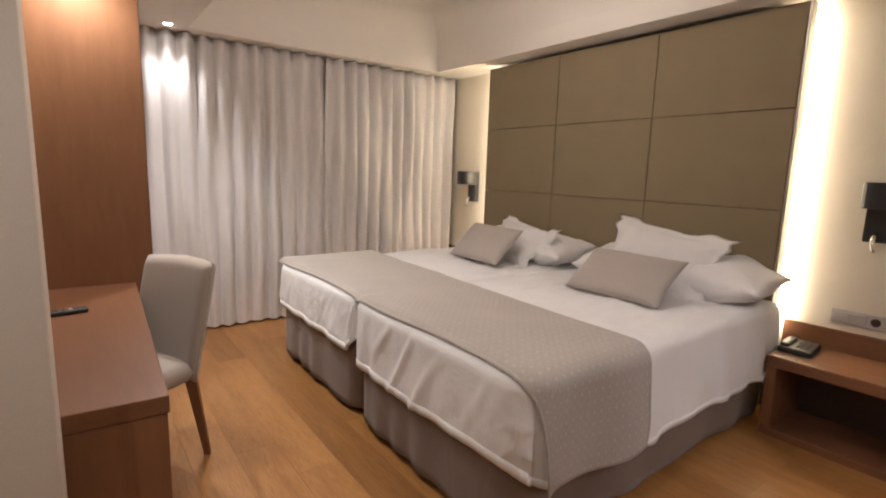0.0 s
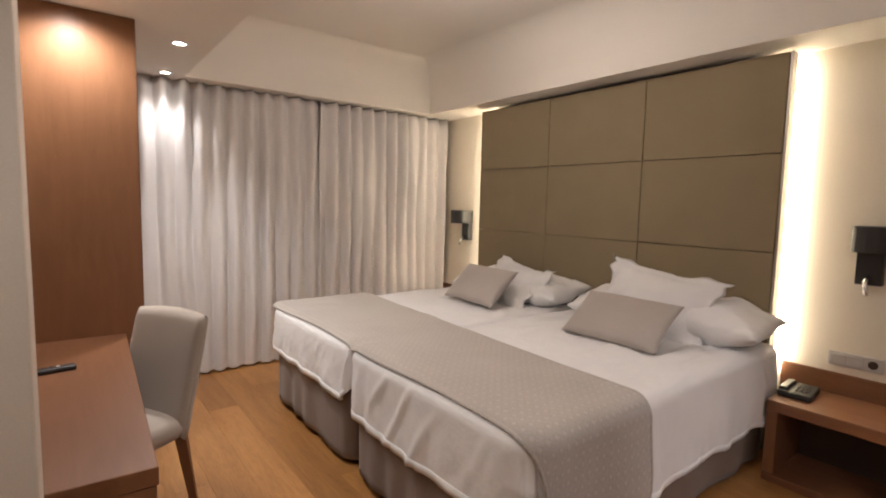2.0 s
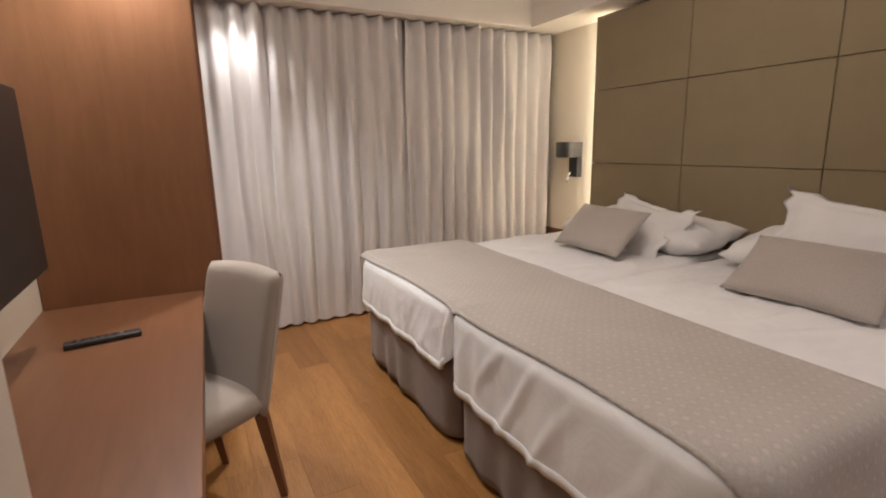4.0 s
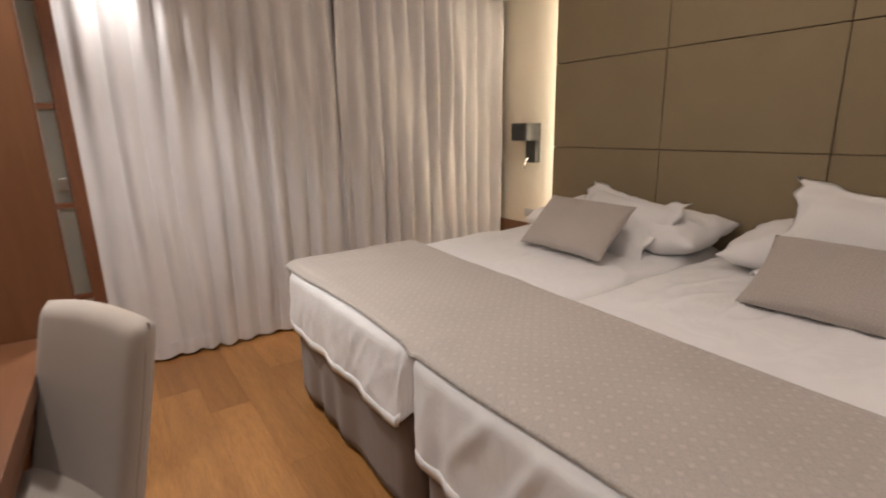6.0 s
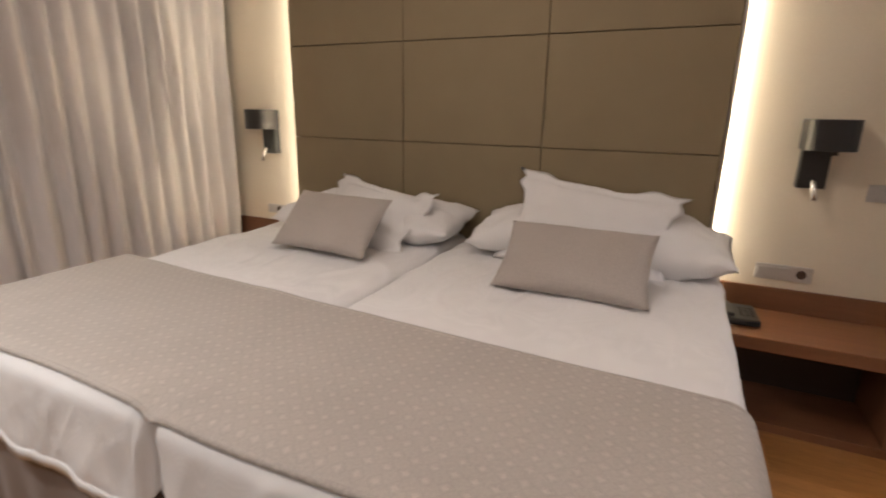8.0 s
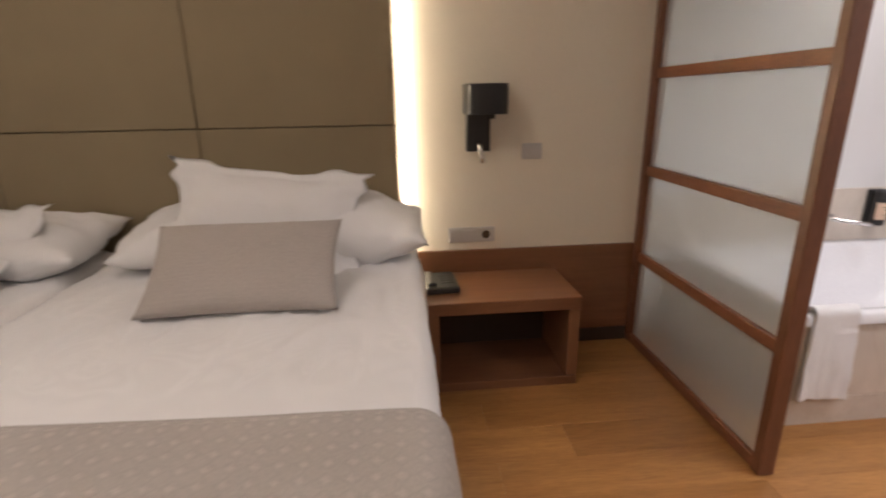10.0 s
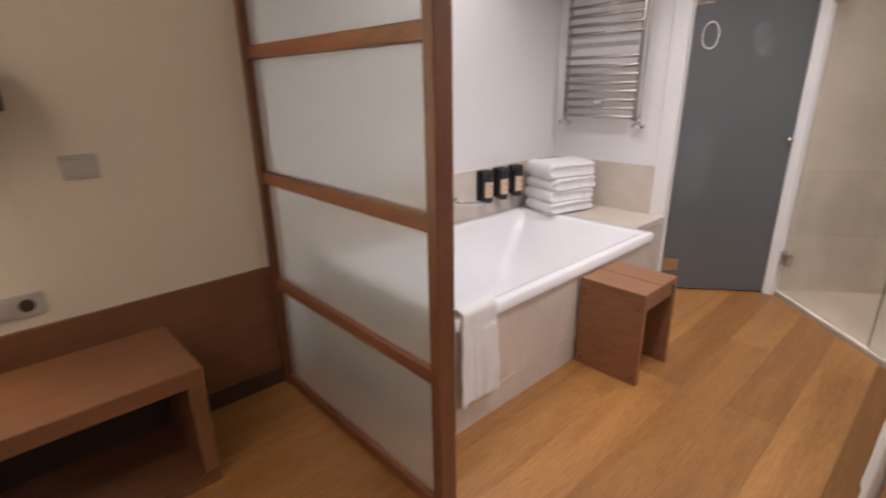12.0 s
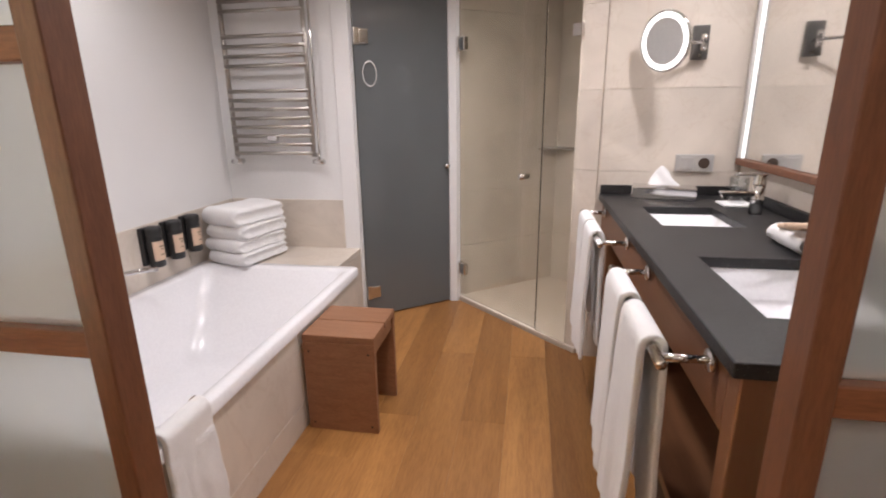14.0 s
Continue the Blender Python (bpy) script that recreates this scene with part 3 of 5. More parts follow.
def make_duvet(ya, yb, drop_a, drop_b, drop_f, seed, label):
    """White top cover: flat on the bed, hanging past foot and sides with soft folds."""
    r, x1, FOOT = 0.055, 3.13, foot_at((ya + yb) / 2)
    y0, y1, x0 = ya + r - (r * math.pi / 2 - r + drop_a), yb - r + (r * math.pi / 2 - r + drop_b), FOOT + r - (r * math.pi / 2 - r + drop_f)

    def f(u, v):
        x, y = x0 + (x1 - x0) * u, y0 + (y1 - y0) * v
        px, py, pz, d, down = drape(x, y, ya, yb, r, 0.0, 0.14, (x0, y0, y1))
        w = min(1.0, down / 0.25)
        along = py if px < FOOT + 0.02 else px
        fold = w * (0.007 * math.sin(along * 21 + seed + 5 * rough_noise(px, py, seed, 3)) + 0.012 * rough_noise(along, down * 0.8, seed, 6) + 0.006 * rough_noise(along, down * 0.5, seed, 19)) + 0.006 * w
        w2 = min(1.0, down / 0.10)
        line = 1 - abs(rough_noise(along * 3.2 + down * 2.4, down * 2.2, seed, 1.7))
        line2 = 1 - abs(rough_noise(along * 4.4 - down * 3.4, down * 1.6 + 5, seed, 2.1))
        fold += w2 * (0.009 * line ** 7 + 0.013 * line2 ** 10) * min(1.0, max(0, 1.6 * rough_noise(along, seed, 9, 1.6) + 0.25)) * (2.3 if ya < 1.5 else 0.8)
        if px < foot_at(py) + r:
            # slanting pleats drawn down from the foot edge
            sweep = math.sin(27 * (along - 0.55 * down) + seed + 4.5 * rough_noise(along, down * 0.4, seed, 2.4))
            part_way = min(1.0, max(0.15, 0.55 + 1.3 * rough_noise(along, seed, 2.0, 2.9)))
            fold += w2 * (0.016 if ya < 1.5 else 0.007) * max(0.0, sweep) ** 3 * part_way
        if px < foot_at(py) + r and down > 0.02:
            px -= fold * 0.85 + 0.007 * w
        if py < ya + r and down > 0.02 and ya < 1.5:
            py -= fold + 0.012 * w
        if py > yb - r and down > 0.02 and yb > 3:
            py += fold + 0.012 * w
        calm = 0.25 if px < 1.93 else min(1.0, 0.25 + (px - 1.93) * 6)
        if px > foot_at(py) + r and ya < 1.5 and px < 1.85 and w > 0:
            py += 0.010 * w
        pz += calm * 0.006 * rough_noise(px, py, seed, 2.3) + calm * 0.0035 * rough_noise(px + seed, py, 0.5, 9) * (1 + (px > 2.1))
        ridge = abs(rough_noise(px * 0.6 + seed, py * 1.7, 3.3, 4.5))
        pz += calm * 0.009 * max(0.0, 0.22 - ridge) / 0.22 * min(1.0, max(0.0, (px - 1.95) / 0.3))
        pz += w * (0.014 if ya < 1.5 else 0.007) * rough_noise(along, seed, 5, 1.6)
        return (px, py, pz)
    bm = sheet(170, 190, f)
    ob = solo("duvet", bm, M_LINEN, label, "bedding", "white duvets on the twin beds", "", True, (2.1, (ya + yb) / 2, TOP))
    thick(ob, 0.010)

    def foot_hem(u, v):
        x, y, z = f(0.016 * u, v)
        return (x - 0.003, y, z)
    thick(part("hem", sheet(2, 190, foot_hem), M_LINEN, ob, "stitched hem", True), 0.003)
    if ya < 1.5:
        def side_hem(u, v):
            x, y, z = f(u, 0.016 * v)
            return (x, y - 0.003, z)
        thick(part("hem", sheet(170, 2, side_hem), M_LINEN, ob, "stitched hem", True), 0.003)
    return ob


make_duvet(MID + 0.004, LEFT, 0.22, 0.30, 0.305, 1.7, "smooth white cotton duvet tucked over the bed")
make_duvet(RIGHT, MID - 0.004, 0.40, 0.22, 0.34, 4.1, "white cotton duvet hanging creased over the bed side")


def make_runner():
    r = 0.055

    def f(u, v):
        y = 3.60 + v * (0.76 - 3.60)
        k = (3.60 - y) / 2.42
        back = 1.965 - 0.125 * min(1, max(0, k)) - 0.008 * math.sin(math.pi * min(1, max(0, k)))
        front = foot_at(y) + 0.012 + 0.008 * math.sin(y * 5)
        x = front + u * (back - front)
        px, py, pz, d, down = drape(x, y, RIGHT - 0.010, LEFT + 0.115, r, 0.012)
        if abs(py - MID) < 0.06 and px < FOOT + 0.22:
            pz -= 0.022 * (1 - abs(py - MID) / 0.06) * (1 - max(0, px - FOOT) / 0.22)
        w = min(1.0, down / 0.3)
        py -= w * (0.008 * math.sin(px * 15 + 1) + 0.014)
        px -= w * 0.05 * (0.5 - u)
        pz += 0.004 * rough_noise(px, py, 2, 3) + 0.010 * max(0, rough_noise(px, py, 7, 4.0) - 0.25) * (1 - w)
        pz += w * 0.022 * math.sin(u * 5 + 0.6)
        return (px, py, pz)
    ob = solo("bed_runner", sheet(56, 170, f, (0.67, 2.78)), M_RUNNER, "taupe jacquard bed runner across the foot of both beds", "bed runner", "", "", True, (1.5, 2.4, TOP))
    thick(ob, 0.005)
    for a, b in ((0.0, 0.022), (0.978, 1.0)):
        def edge(u, v, a=a, b=b):
            x, y, z = f(a + u * (b - a), v)
            return (x, y - (0.004 if z < TOP - 0.05 else 0), z + 0.003)
        thick(part("hem", sheet(2, 170, edge, (0.02, 2.78)), M_RUNNER, ob, "", True), 0.003)
    return ob


make_runner()


def pillow_mesh(w, h, t, flange=0.0, seed=0.0, pull=0.04, crease=0.012):
    """A stuffed case lying flat: plump in the middle, corners drawn out into points."""
    nu, nv = 40, 30

    def side(s):
        def f(u, v):
            a, b = 2 * u - 1, 2 * v - 1
            fa, fb = 1 + flange * 2 / w, 1 + flange * 2 / h
            ca, cb = min(1.0, abs(a) * fa), min(1.0, abs(b) * fb)
            full = max(0.0, (1 - ca ** 2.6) * (1 - cb ** 2.6)) ** (0.85 if flange else 0.55)
            inward = 1 - pull * (1 - abs(b) ** 2) * abs(a) ** 3
            inward2 = 1 - pull * 1.3 * (1 - abs(a) ** 2) * abs(b) ** 3
            x, y = a * w / 2 * inward, b * h / 2 * inward2
            if flange:
                # loose border: ears at the corners, a nick below each, an uneven edge
                ea, eb = abs(a) ** 10, abs(b) ** 10
                ear = math.exp(-((1 - abs(b)) / 0.13) ** 2) * ea
                nick = math.exp(-((abs(b) - 0.66) / 0.14) ** 2) * ea
                x += math.copysign(0.028 * ear - 0.030 * nick + 0.016 * ea * rough_noise(b * 2.2, seed, 1.0, 1.7), a)
                dip = math.exp(-((abs(a) - 0.72) / 0.16) ** 2) * eb
                y += math.copysign(0.004 * math.exp(-((1 - abs(a)) / 0.12) ** 2) * eb - 0.020 * dip + 0.016 * eb * rough_noise(a * 2.6, seed, 4.0, 1.7), b)
            z = s * t / 2 * full
            z += crease * (1 if full < 0.05 else 0.6) * (rough_noise(x + seed, y, seed, 7) + 0.6 * rough_noise(x, y + seed, seed + 4, 16))
            corner = (abs(a) * abs(b)) ** 4
            z += (0.032 * corner * math.sin(seed * 3 + a * 2 + b) + 0.022 * (1 - full) * rough_noise(a * 1.5, b * 1.5, seed, 1.6)) if flange else 0
            return (x, y, z + (0 if max(abs(a), abs(b)) > 0.9999 else s * 0.003))
        return f
    bm = sheet(nu, nv, side(1))
    low = sheet(nu, nv, side(-1))
    bmesh.ops.reverse_faces(low, faces=low.faces[:])
    merge(bm, low)
    bmesh.ops.remove_doubles(bm, verts=bm.verts[:], dist=0.00005)
    bmesh.ops.recalc_face_normals(bm, faces=bm.faces[:])
    return bm


def put_pillow(name, place, tilt, yaw, roll, size, material, label, flange=0.0, seed=0.0, group="", pull=0.04, crease=0.012):
    """size: width along y, height, thickness. tilt: degrees by which it leans up against what is behind it (+x)."""
    bm = pillow_mesh(*size, flange, seed, pull, crease)
    m = Matrix.Translation(place) @ pose(0, 0, 0, 0, 0, -90 + yaw) @ pose(0, 0, 0, tilt, 0, 0) @ pose(0, 0, 0, 0, 0, roll)
    ob = mesh_object(name, bm, material, True)
    ob.matrix_world = m
    return tagged(ob, label, "cushion" if name == "cushion" else "pillow", group)


put_pillow("pillow", (2.955, 1.69, 0.782), 10, 0, 0, (1.15, 0.43, 0.25), M_LINEN, "long white bed pillow lying against the headboard", 0.0, 1.0, "white bed pillows", 0.02, 0.040)
put_pillow("pillow", (2.93, 2.90, 0.770), 8, 0, 0, (1.12, 0.44, 0.22), M_LINEN, "long white bed pillow lying crumpled against the headboard", 0.0, 5.0, "white bed pillows", 0.07, 0.045)
put_pillow("pillow", (2.83, 1.71, 0.850), 60, 2, -7, (0.71, 0.45, 0.18), M_LINEN, "white pillow with a flat border propped upright", 0.05, 2.3, "white bed pillows", 0.11, 0.024)
put_pillow("pillow", (2.79, 2.85, 0.800), 40, -4, -9, (0.68, 0.44, 0.17), M_LINEN, "white pillow with a flat border leaning back", 0.05, 7.7, "white bed pillows", 0.11, 0.024)
put_pillow("cushion", (2.485, 1.697, 0.792), 38, 0, 0, (0.58, 0.34, 0.115), M_CUSHION, "taupe woven oblong cushion leaning on a white pillow", 0.0, 3.1, "taupe cushions", 0.06, 0.005)
put_pillow("cushion", (2.50, 2.865, 0.815), 44, -3, 0, (0.56, 0.34, 0.115), M_CUSHION, "taupe woven oblong cushion leaning on a white pillow", 0.0, 9.4, "taupe cushions", 0.06, 0.005)


# ---- curtains ----
def make_curtain(x0, x1, seed, label):
    n = int((x1 - x0) / 0.0125)
    folds = (x1 - x0) / 0.127

    def f(u, v):
        x = x0 + u * (x1 - x0)
        drift = 0.35 * rough_noise(x, seed, 0, 2.1) + 0.30 * (1 - v) * rough_noise(x, seed, v * 0.6, 3.5)
        ph = 2 * math.pi * (u * folds + drift)
        amp = 0.055 * (0.70 + 0.30 * v) * (0.85 + 1.1 * rough_noise(x, seed, 2.0 + 0.5 * v, 5.3)) * (1 - 0.65 * (1 - v) * max(0.0, 1 - (x - 0.45) / 0.6))
        wave = 0.45 - 1.45 * (0.5 + 0.5 * math.cos(ph)) ** (2.8 - 0.6 * (1 - v)) + 0.16 * math.sin(2 * ph + 0.8 + 2 * rough_noise(x, seed, v, 4))
        y = 4.375 + amp * wave + 0.010 * rough_noise(x, v, seed, 5)
        x += 0.010 * math.sin(ph)
        z = 0.018 + 0.006 * math.sin(ph) + v * (SOFFIT - 0.004 - 0.018)
        return (x, y, z)
    c = thing("curtain", ((x0 + x1) / 2, 4.38, 0.0), label, "curtain", "curtains across the window wall")
    def rows(u, v):
        # one narrow row along the lower edge keeps it crisp
        j = round(v * 27)
        return f(u, 0.0015 * j if j < 2 else (j - 1) / 26)
    body = part("drape", sheet(n, 27, rows), M_CURTAIN, c, "", True)
    thick(body, 0.003, 0.0)

    def hem(u, v):
        x, y, z = f(u, (0.0, 0.0015, 1 / 26 - 0.0015, 1 / 26)[round(v * 3)])
        return (x, y - 0.0035, z)
    thick(part("hem", sheet(n, 3, hem), M_CURTAIN, c, "", True), 0.002, 0.0)
    return c


M_CURTAIN = cloth("curtain_linen", (0.73, 0.70, 0.69), 1100, 0.12, 0.04, 0.1)
make_curtain(0.44, 1.93, 1.3, "floor-length pale grey linen curtain hanging in folds")
make_curtain(1.90, 3.315, 6.2, "floor-length pale grey linen curtain hanging in folds")


# ---- desk corner ----
def turned(bm, about, degrees):
    bm.transform(Matrix.Translation(about) @ pose(0, 0, 0, 0, 0, degrees) @ Matrix.Translation(-Vector(about)))
    return bm


def make_desk():
    d = thing("desk", (0.0, 2.3, 0), "long brown wooden wall desk with a plain top", "desk")
    a = (0.318, 3.112, 0)
    turn = -2.2
    part("desktop", turned(box(-0.33, 0.318, 1.588, 3.112, 0.655, 0.705, 0.003), a, turn), M_CABINET_Y, d)
    part("end_panel", turned(box(-0.31, 0.313, 1.593, 1.633, 0, 0.653, 0.003), a, turn), M_CABINET, d)
    part("back_panel", box(WEST + 0.002, WEST + 0.02, 1.70, 3.10, 0.02, 0.653, 0.002), M_CABINET, d)
    part("drawer_front", turned(box(-0.17, 0.298, 1.636, 3.09, 0.575, 0.652, 0.003), a, turn), M_CABINET_Y, d)
    return d


make_desk()
panel = thing("wardrobe_panel", (0.05, 3.11, 0), "tall red-brown veneered panel from floor to ceiling", "panel")
part("edge_band", box(0.4005, 0.403, 3.1185, 3.1575, 0, SOFFIT - 0.003, 0.0005), M_SCREEN_SHADED, panel, "darker veneer edge band")
part("board", box(WEST + 0.002, 0.400, 3.118, 3.158, 0, SOFFIT - 0.002, 0.002), M_CABINET, panel)


def make_small_screen():
    s = thing("folding_screen", (0.35, 4.24, 0), "narrow wood-framed frosted screen beside the curtain", "screen")
    part("post", box(0.408, 0.468, 4.215, 4.262, 0, SOFFIT - 0.003, 0.003), M_SCREEN_SHADED, s)
    part("post", box(0.05, 0.10, 4.215, 4.262, 0, SOFFIT - 0.003, 0.003), M_SCREEN_SHADED, s)
    zs = (0.0, 0.50, 0.97, 1.44, 1.91, SOFFIT - 0.003)
    for z, top in zip(zs, zs[1:]):
        part("rail", box(0.102, 0.406, 4.222, 4.256, z, z + 0.028, 0.002), M_SCREEN_SHADED, s)
        part("pane", box(0.102, 0.406, 4.236, 4.243, z + 0.029, top - 0.001, 0.001), M_FROST, s)
    part("handle", box(0.368, 0.402, 4.205, 4.236, 1.06, 1.12, 0.004), M_STEEL, s, "small pale pull plate")
    return s


make_small_screen()


def make_television():
    t = thing("television", (-0.2, 2.2, 0.95), "flat black television hung over the desk", "television")
    part("screen", box(-0.165, -0.135, 1.66, 2.70, 0.955, 1.53, 0.006), M_BLACK, t)
    part("wall_mount", box(WEST, -0.165, 2.0, 2.4, 1.08, 1.40, 0.004), M_PLASTIC, t)
    return t


make_television()


def make_remote():
    r = thing("remote_control", (-0.004, 2.60, 0.705), "slim black remote control lying on the desk", "remote control")
    m = Matrix.Translation((-0.004, 2.60, 0.706)) @ pose(0, 0, 0, 0, 0, 8)
    b = box(-0.11, 0.11, -0.022, 0.022, 0, 0.018, 0.006)
    b.transform(m)
    part("case", b, M_PLASTIC, r)
    for i in range(7):
        for j in (-0.010, 0.004):
            k = box(-0.085 + i * 0.022, -0.073 + i * 0.022, j, j + 0.007, 0.0175, 0.0205, 0.001)
            k.transform(m)
            part("button", k, M_STEEL if i == 6 else M_DARK, r)
    return r


make_remote()


def make_chair():
    """Built facing +y at the origin, seat middle on it, then turned to its place."""
    c = thing("dining_chair", (0, 0, 0), "upholstered light greige chair with dark wooden legs at the desk", "chair")

    def seat(u, v, s):
        a, b = 2 * u - 1, 2 * v - 1
        full = ((1 - abs(a) ** 5) * (1 - abs(b) ** 5)) ** 0.35
        return (a * 0.215 * (1 - 0.09 * b ** 6), b * 0.215 * (1 - 0.09 * a ** 6), 0.405 + s * 0.050 * full + (0.010 * (1 - a * a) * (1 - b * b) if s > 0 else 0))
    top, low = sheet(24, 24, lambda u, v: seat(u, v, 1)), sheet(24, 24, lambda u, v: seat(u, v, -1))
    bmesh.ops.reverse_faces(low, faces=low.faces[:])
    merge(top, low)
    bmesh.ops.remove_doubles(top, verts=top.verts[:], dist=0.0005)
    part("seat", top, M_CHAIR, c, "", True)

    def back(u, v, s):
        a, b = 2 * u - 1, v
        full = ((1 - abs(a) ** 9) * (1 - abs(2 * b - 1) ** 12)) ** 0.4
        z = 0.36 + b * 0.505 + (-0.016 * a ** 2 * b ** 8)
        lean = -0.19 - 0.125 * b ** 1.3
        bow = 0.02 * (a * a) - 0.012 * math.sin(math.pi * b)
        return (a * 0.215, lean + bow + s * 0.038 * full, z)
    f, r = sheet(22, 26, lambda u, v: back(u, v, 1)), sheet(22, 26, lambda u, v: back(u, v, -1))
    bmesh.ops.reverse_faces(f, faces=f.faces[:])
    merge(f, r)
    bmesh.ops.remove_doubles(f, verts=f.verts[:], dist=0.0005)
    bmesh.ops.recalc_face_normals(f, faces=f.faces[:])
    part("backrest", f, M_CHAIR, c, "", True)
    for sx in (-1, 1):
        part("piping", tube([(sx * 0.2125, back(1, b, 0)[1], 0.36 + b * 0.505) for b in np.linspace(0.03, 0.90, 14)], 0.003, 8), M_CHAIR, c, "", True)
        for sy, splay in ((1, 0.0), (-1, 0.06)):
            l = rod((sx * 0.185, sy * 0.175, 0.37), (sx * 0.19, sy * 0.178 - splay, 0.0), 0.030, 0.018, 4)
            part("leg", l, M_CABINET, c, "dark reddish wooden leg")
    c.matrix_basis = pose(0.208, 2.532, 0, 0, 0, 119.5) @ Matrix.Diagonal((1, 1, 1.042, 1))
    return c


make_chair()


# ---- nightstands and wall lamps ----
def make_nightstand(y0, y1, side, label):
    """side: +1 if the free end is at y0, -1 if at y1."""
    n = thing("nightstand", (3.1, (y0 + y1) / 2, 0), label, "nightstand", "nightstands beside the bed")
    part("top", box(2.940, EAST - 0.026, y0, y1, 0.374, 0.433, 0.004), M_CABINET_Y, n)
    a, b = (y0 + 0.002, y0 + 0.052) if side > 0 else (y1 - 0.052, y1 - 0.002)
    part("side_panel", box(2.945, EAST - 0.026, a, b, 0.045, 0.372, 0.004), M_CABINET, n)
    a, b = (y1 - 0.052, y1 - 0.002) if side > 0 else (y0 + 0.002, y0 + 0.052)
    part("side_panel", box(2.945, EAST - 0.026, a, b, 0.045, 0.372, 0.004), M_CABINET, n)
    part("bottom_shelf", box(2.942, EAST - 0.026, y0 + 0.002, y1 - 0.002, 0.0, 0.043, 0.003), M_CABINET_Y, n)
    # near-black colour puts the niche's shade into this panel
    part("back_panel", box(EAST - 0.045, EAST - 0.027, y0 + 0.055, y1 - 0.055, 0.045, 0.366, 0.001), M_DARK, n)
    return n


make_nightstand(0.432, 1.115, 1, "open red-brown wooden nightstand under the wall lamp")
make_nightstand(3.68, 4.30, -1, "open red-brown wooden nightstand between bed and curtain")


def make_telephone():
    t = thing("telephone", (3.15, 1.045, 0.433), "low black telephone on the nightstand", "telephone")
    m = Matrix.Translation((3.15, 1.04, 0.433)) @ pose(0, 0, 0, 0, 0, 4)
    b = box(-0.10, 0.10, -0.075, 0.075, 0, 0.032, 0.008)
    for v in b.verts:
        if v.co.x > 0 and v.co.z > 0.01:
            v.co.z += 0.006
    b.transform(m)
    part("body", b, M_PLASTIC, t)
    h = joined(box(-0.085, 0.085, 0.03, 0.068, 0.038, 0.052, 0.006), box(-0.085, -0.05, 0.028, 0.070, 0.034, 0.05, 0.006), box(0.05, 0.085, 0.028, 0.070, 0.030, 0.046, 0.006))
    h.transform(m)
    part("handset", h, M_PLASTIC, t)
    for i in range(4):
        for j in range(3):
            k = box(-0.06 + i * 0.025, -0.045 + i * 0.025, -0.055 + j * 0.022, -0.040 + j * 0.022, 0.037 + 0.002 * i, 0.041 + 0.002 * i, 0.001)
            k.transform(m)
            part("key", k, M_PLASTIC, t)
    return t


make_telephone()


def make_wall_lamp(yc, side, label):
    """Black lamp: half-round shade, back box towards the bed, small chrome reading arm. side: +1 bed at higher y."""
    lamp = thing("wall_lamp", (EAST, yc, 1.03), label, "wall lamp", "bedside wall lamps")
    w, dep = 0.095, 0.185
    ring = [(EAST - 0.012, yc - w), (EAST - 0.012, yc + w)]
    for k in range(13):
        a = math.pi * k / 12
        ring.append((EAST - 0.06 - (dep - 0.06) * math.sin(a) ** 0.4, yc + w * math.cos(a)))
    part("shade", prism(ring, 1.205, 1.335, 0.003), M_BLACK, lamp)
    part("back_plate", box(EAST - 0.012, EAST, yc - w * 0.6, yc + w * 0.6, 1.18, 1.31, 0.002), M_BLACK, lamp)
    y0 = yc + side * 0.028
    part("switch_box", box(EAST - 0.055, EAST, y0 - 0.054, y0 + 0.054, 1.035, 1.204, 0.004), M_BLACK, lamp)
    part("reading_arm", tube([(EAST - 0.055, y0, 1.075), (EAST - 0.085, y0, 1.07), (EAST - 0.105, y0, 1.05), (EAST - 0.115, y0 - side * 0.01, 0.99)], 0.011, 12), M_CHROME, lamp, "chrome reading light arm", True)
    return lamp


make_wall_lamp(0.808, 1, "matt black wall lamp with a chrome reading arm")
make_wall_lamp(4.04, -1, "matt black wall lamp with a chrome reading arm")


def make_switch_plate(y0, y1, z0, z1, modules, label, socket=False, name="switch_plate"):
    s = thing(name, (EAST, (y0 + y1) / 2, z0), label, "switch", "wall switches")
    part("frame", box(EAST - 0.010, EAST, y0, y1, z0, z1, 0.003), M_PLATE, s)
    w = (y1 - y0 - 0.016) / modules
    for i in range(modules):
        a = y0 + 0.008 + i * w
        if socket and i == 0:
            part("socket", rod((EAST - 0.012, a + w / 2, (z0 + z1) / 2), (EAST - 0.009, a + w / 2, (z0 + z1) / 2), 0.021, None, 24), M_DARK, s, "dark round socket")
        else:
            part("rocker", box(EAST - 0.014, EAST - 0.009, a + 0.002, a + w - 0.002, z0 + 0.012, z1 - 0.012, 0.002), M_PLATE, s)
    return s


make_switch_plate(0.519, 0.617, 0.988, 1.063, 1, "single brushed grey switch on the cream wall")
make_switch_plate(0.745, 0.978, 0.583, 0.659, 3, "grey triple switch and socket plate above the nightstand", True)
make_switch_plate(3.96, 4.11, 0.597, 0.660, 2, "grey switch and socket plate above the nightstand", True)


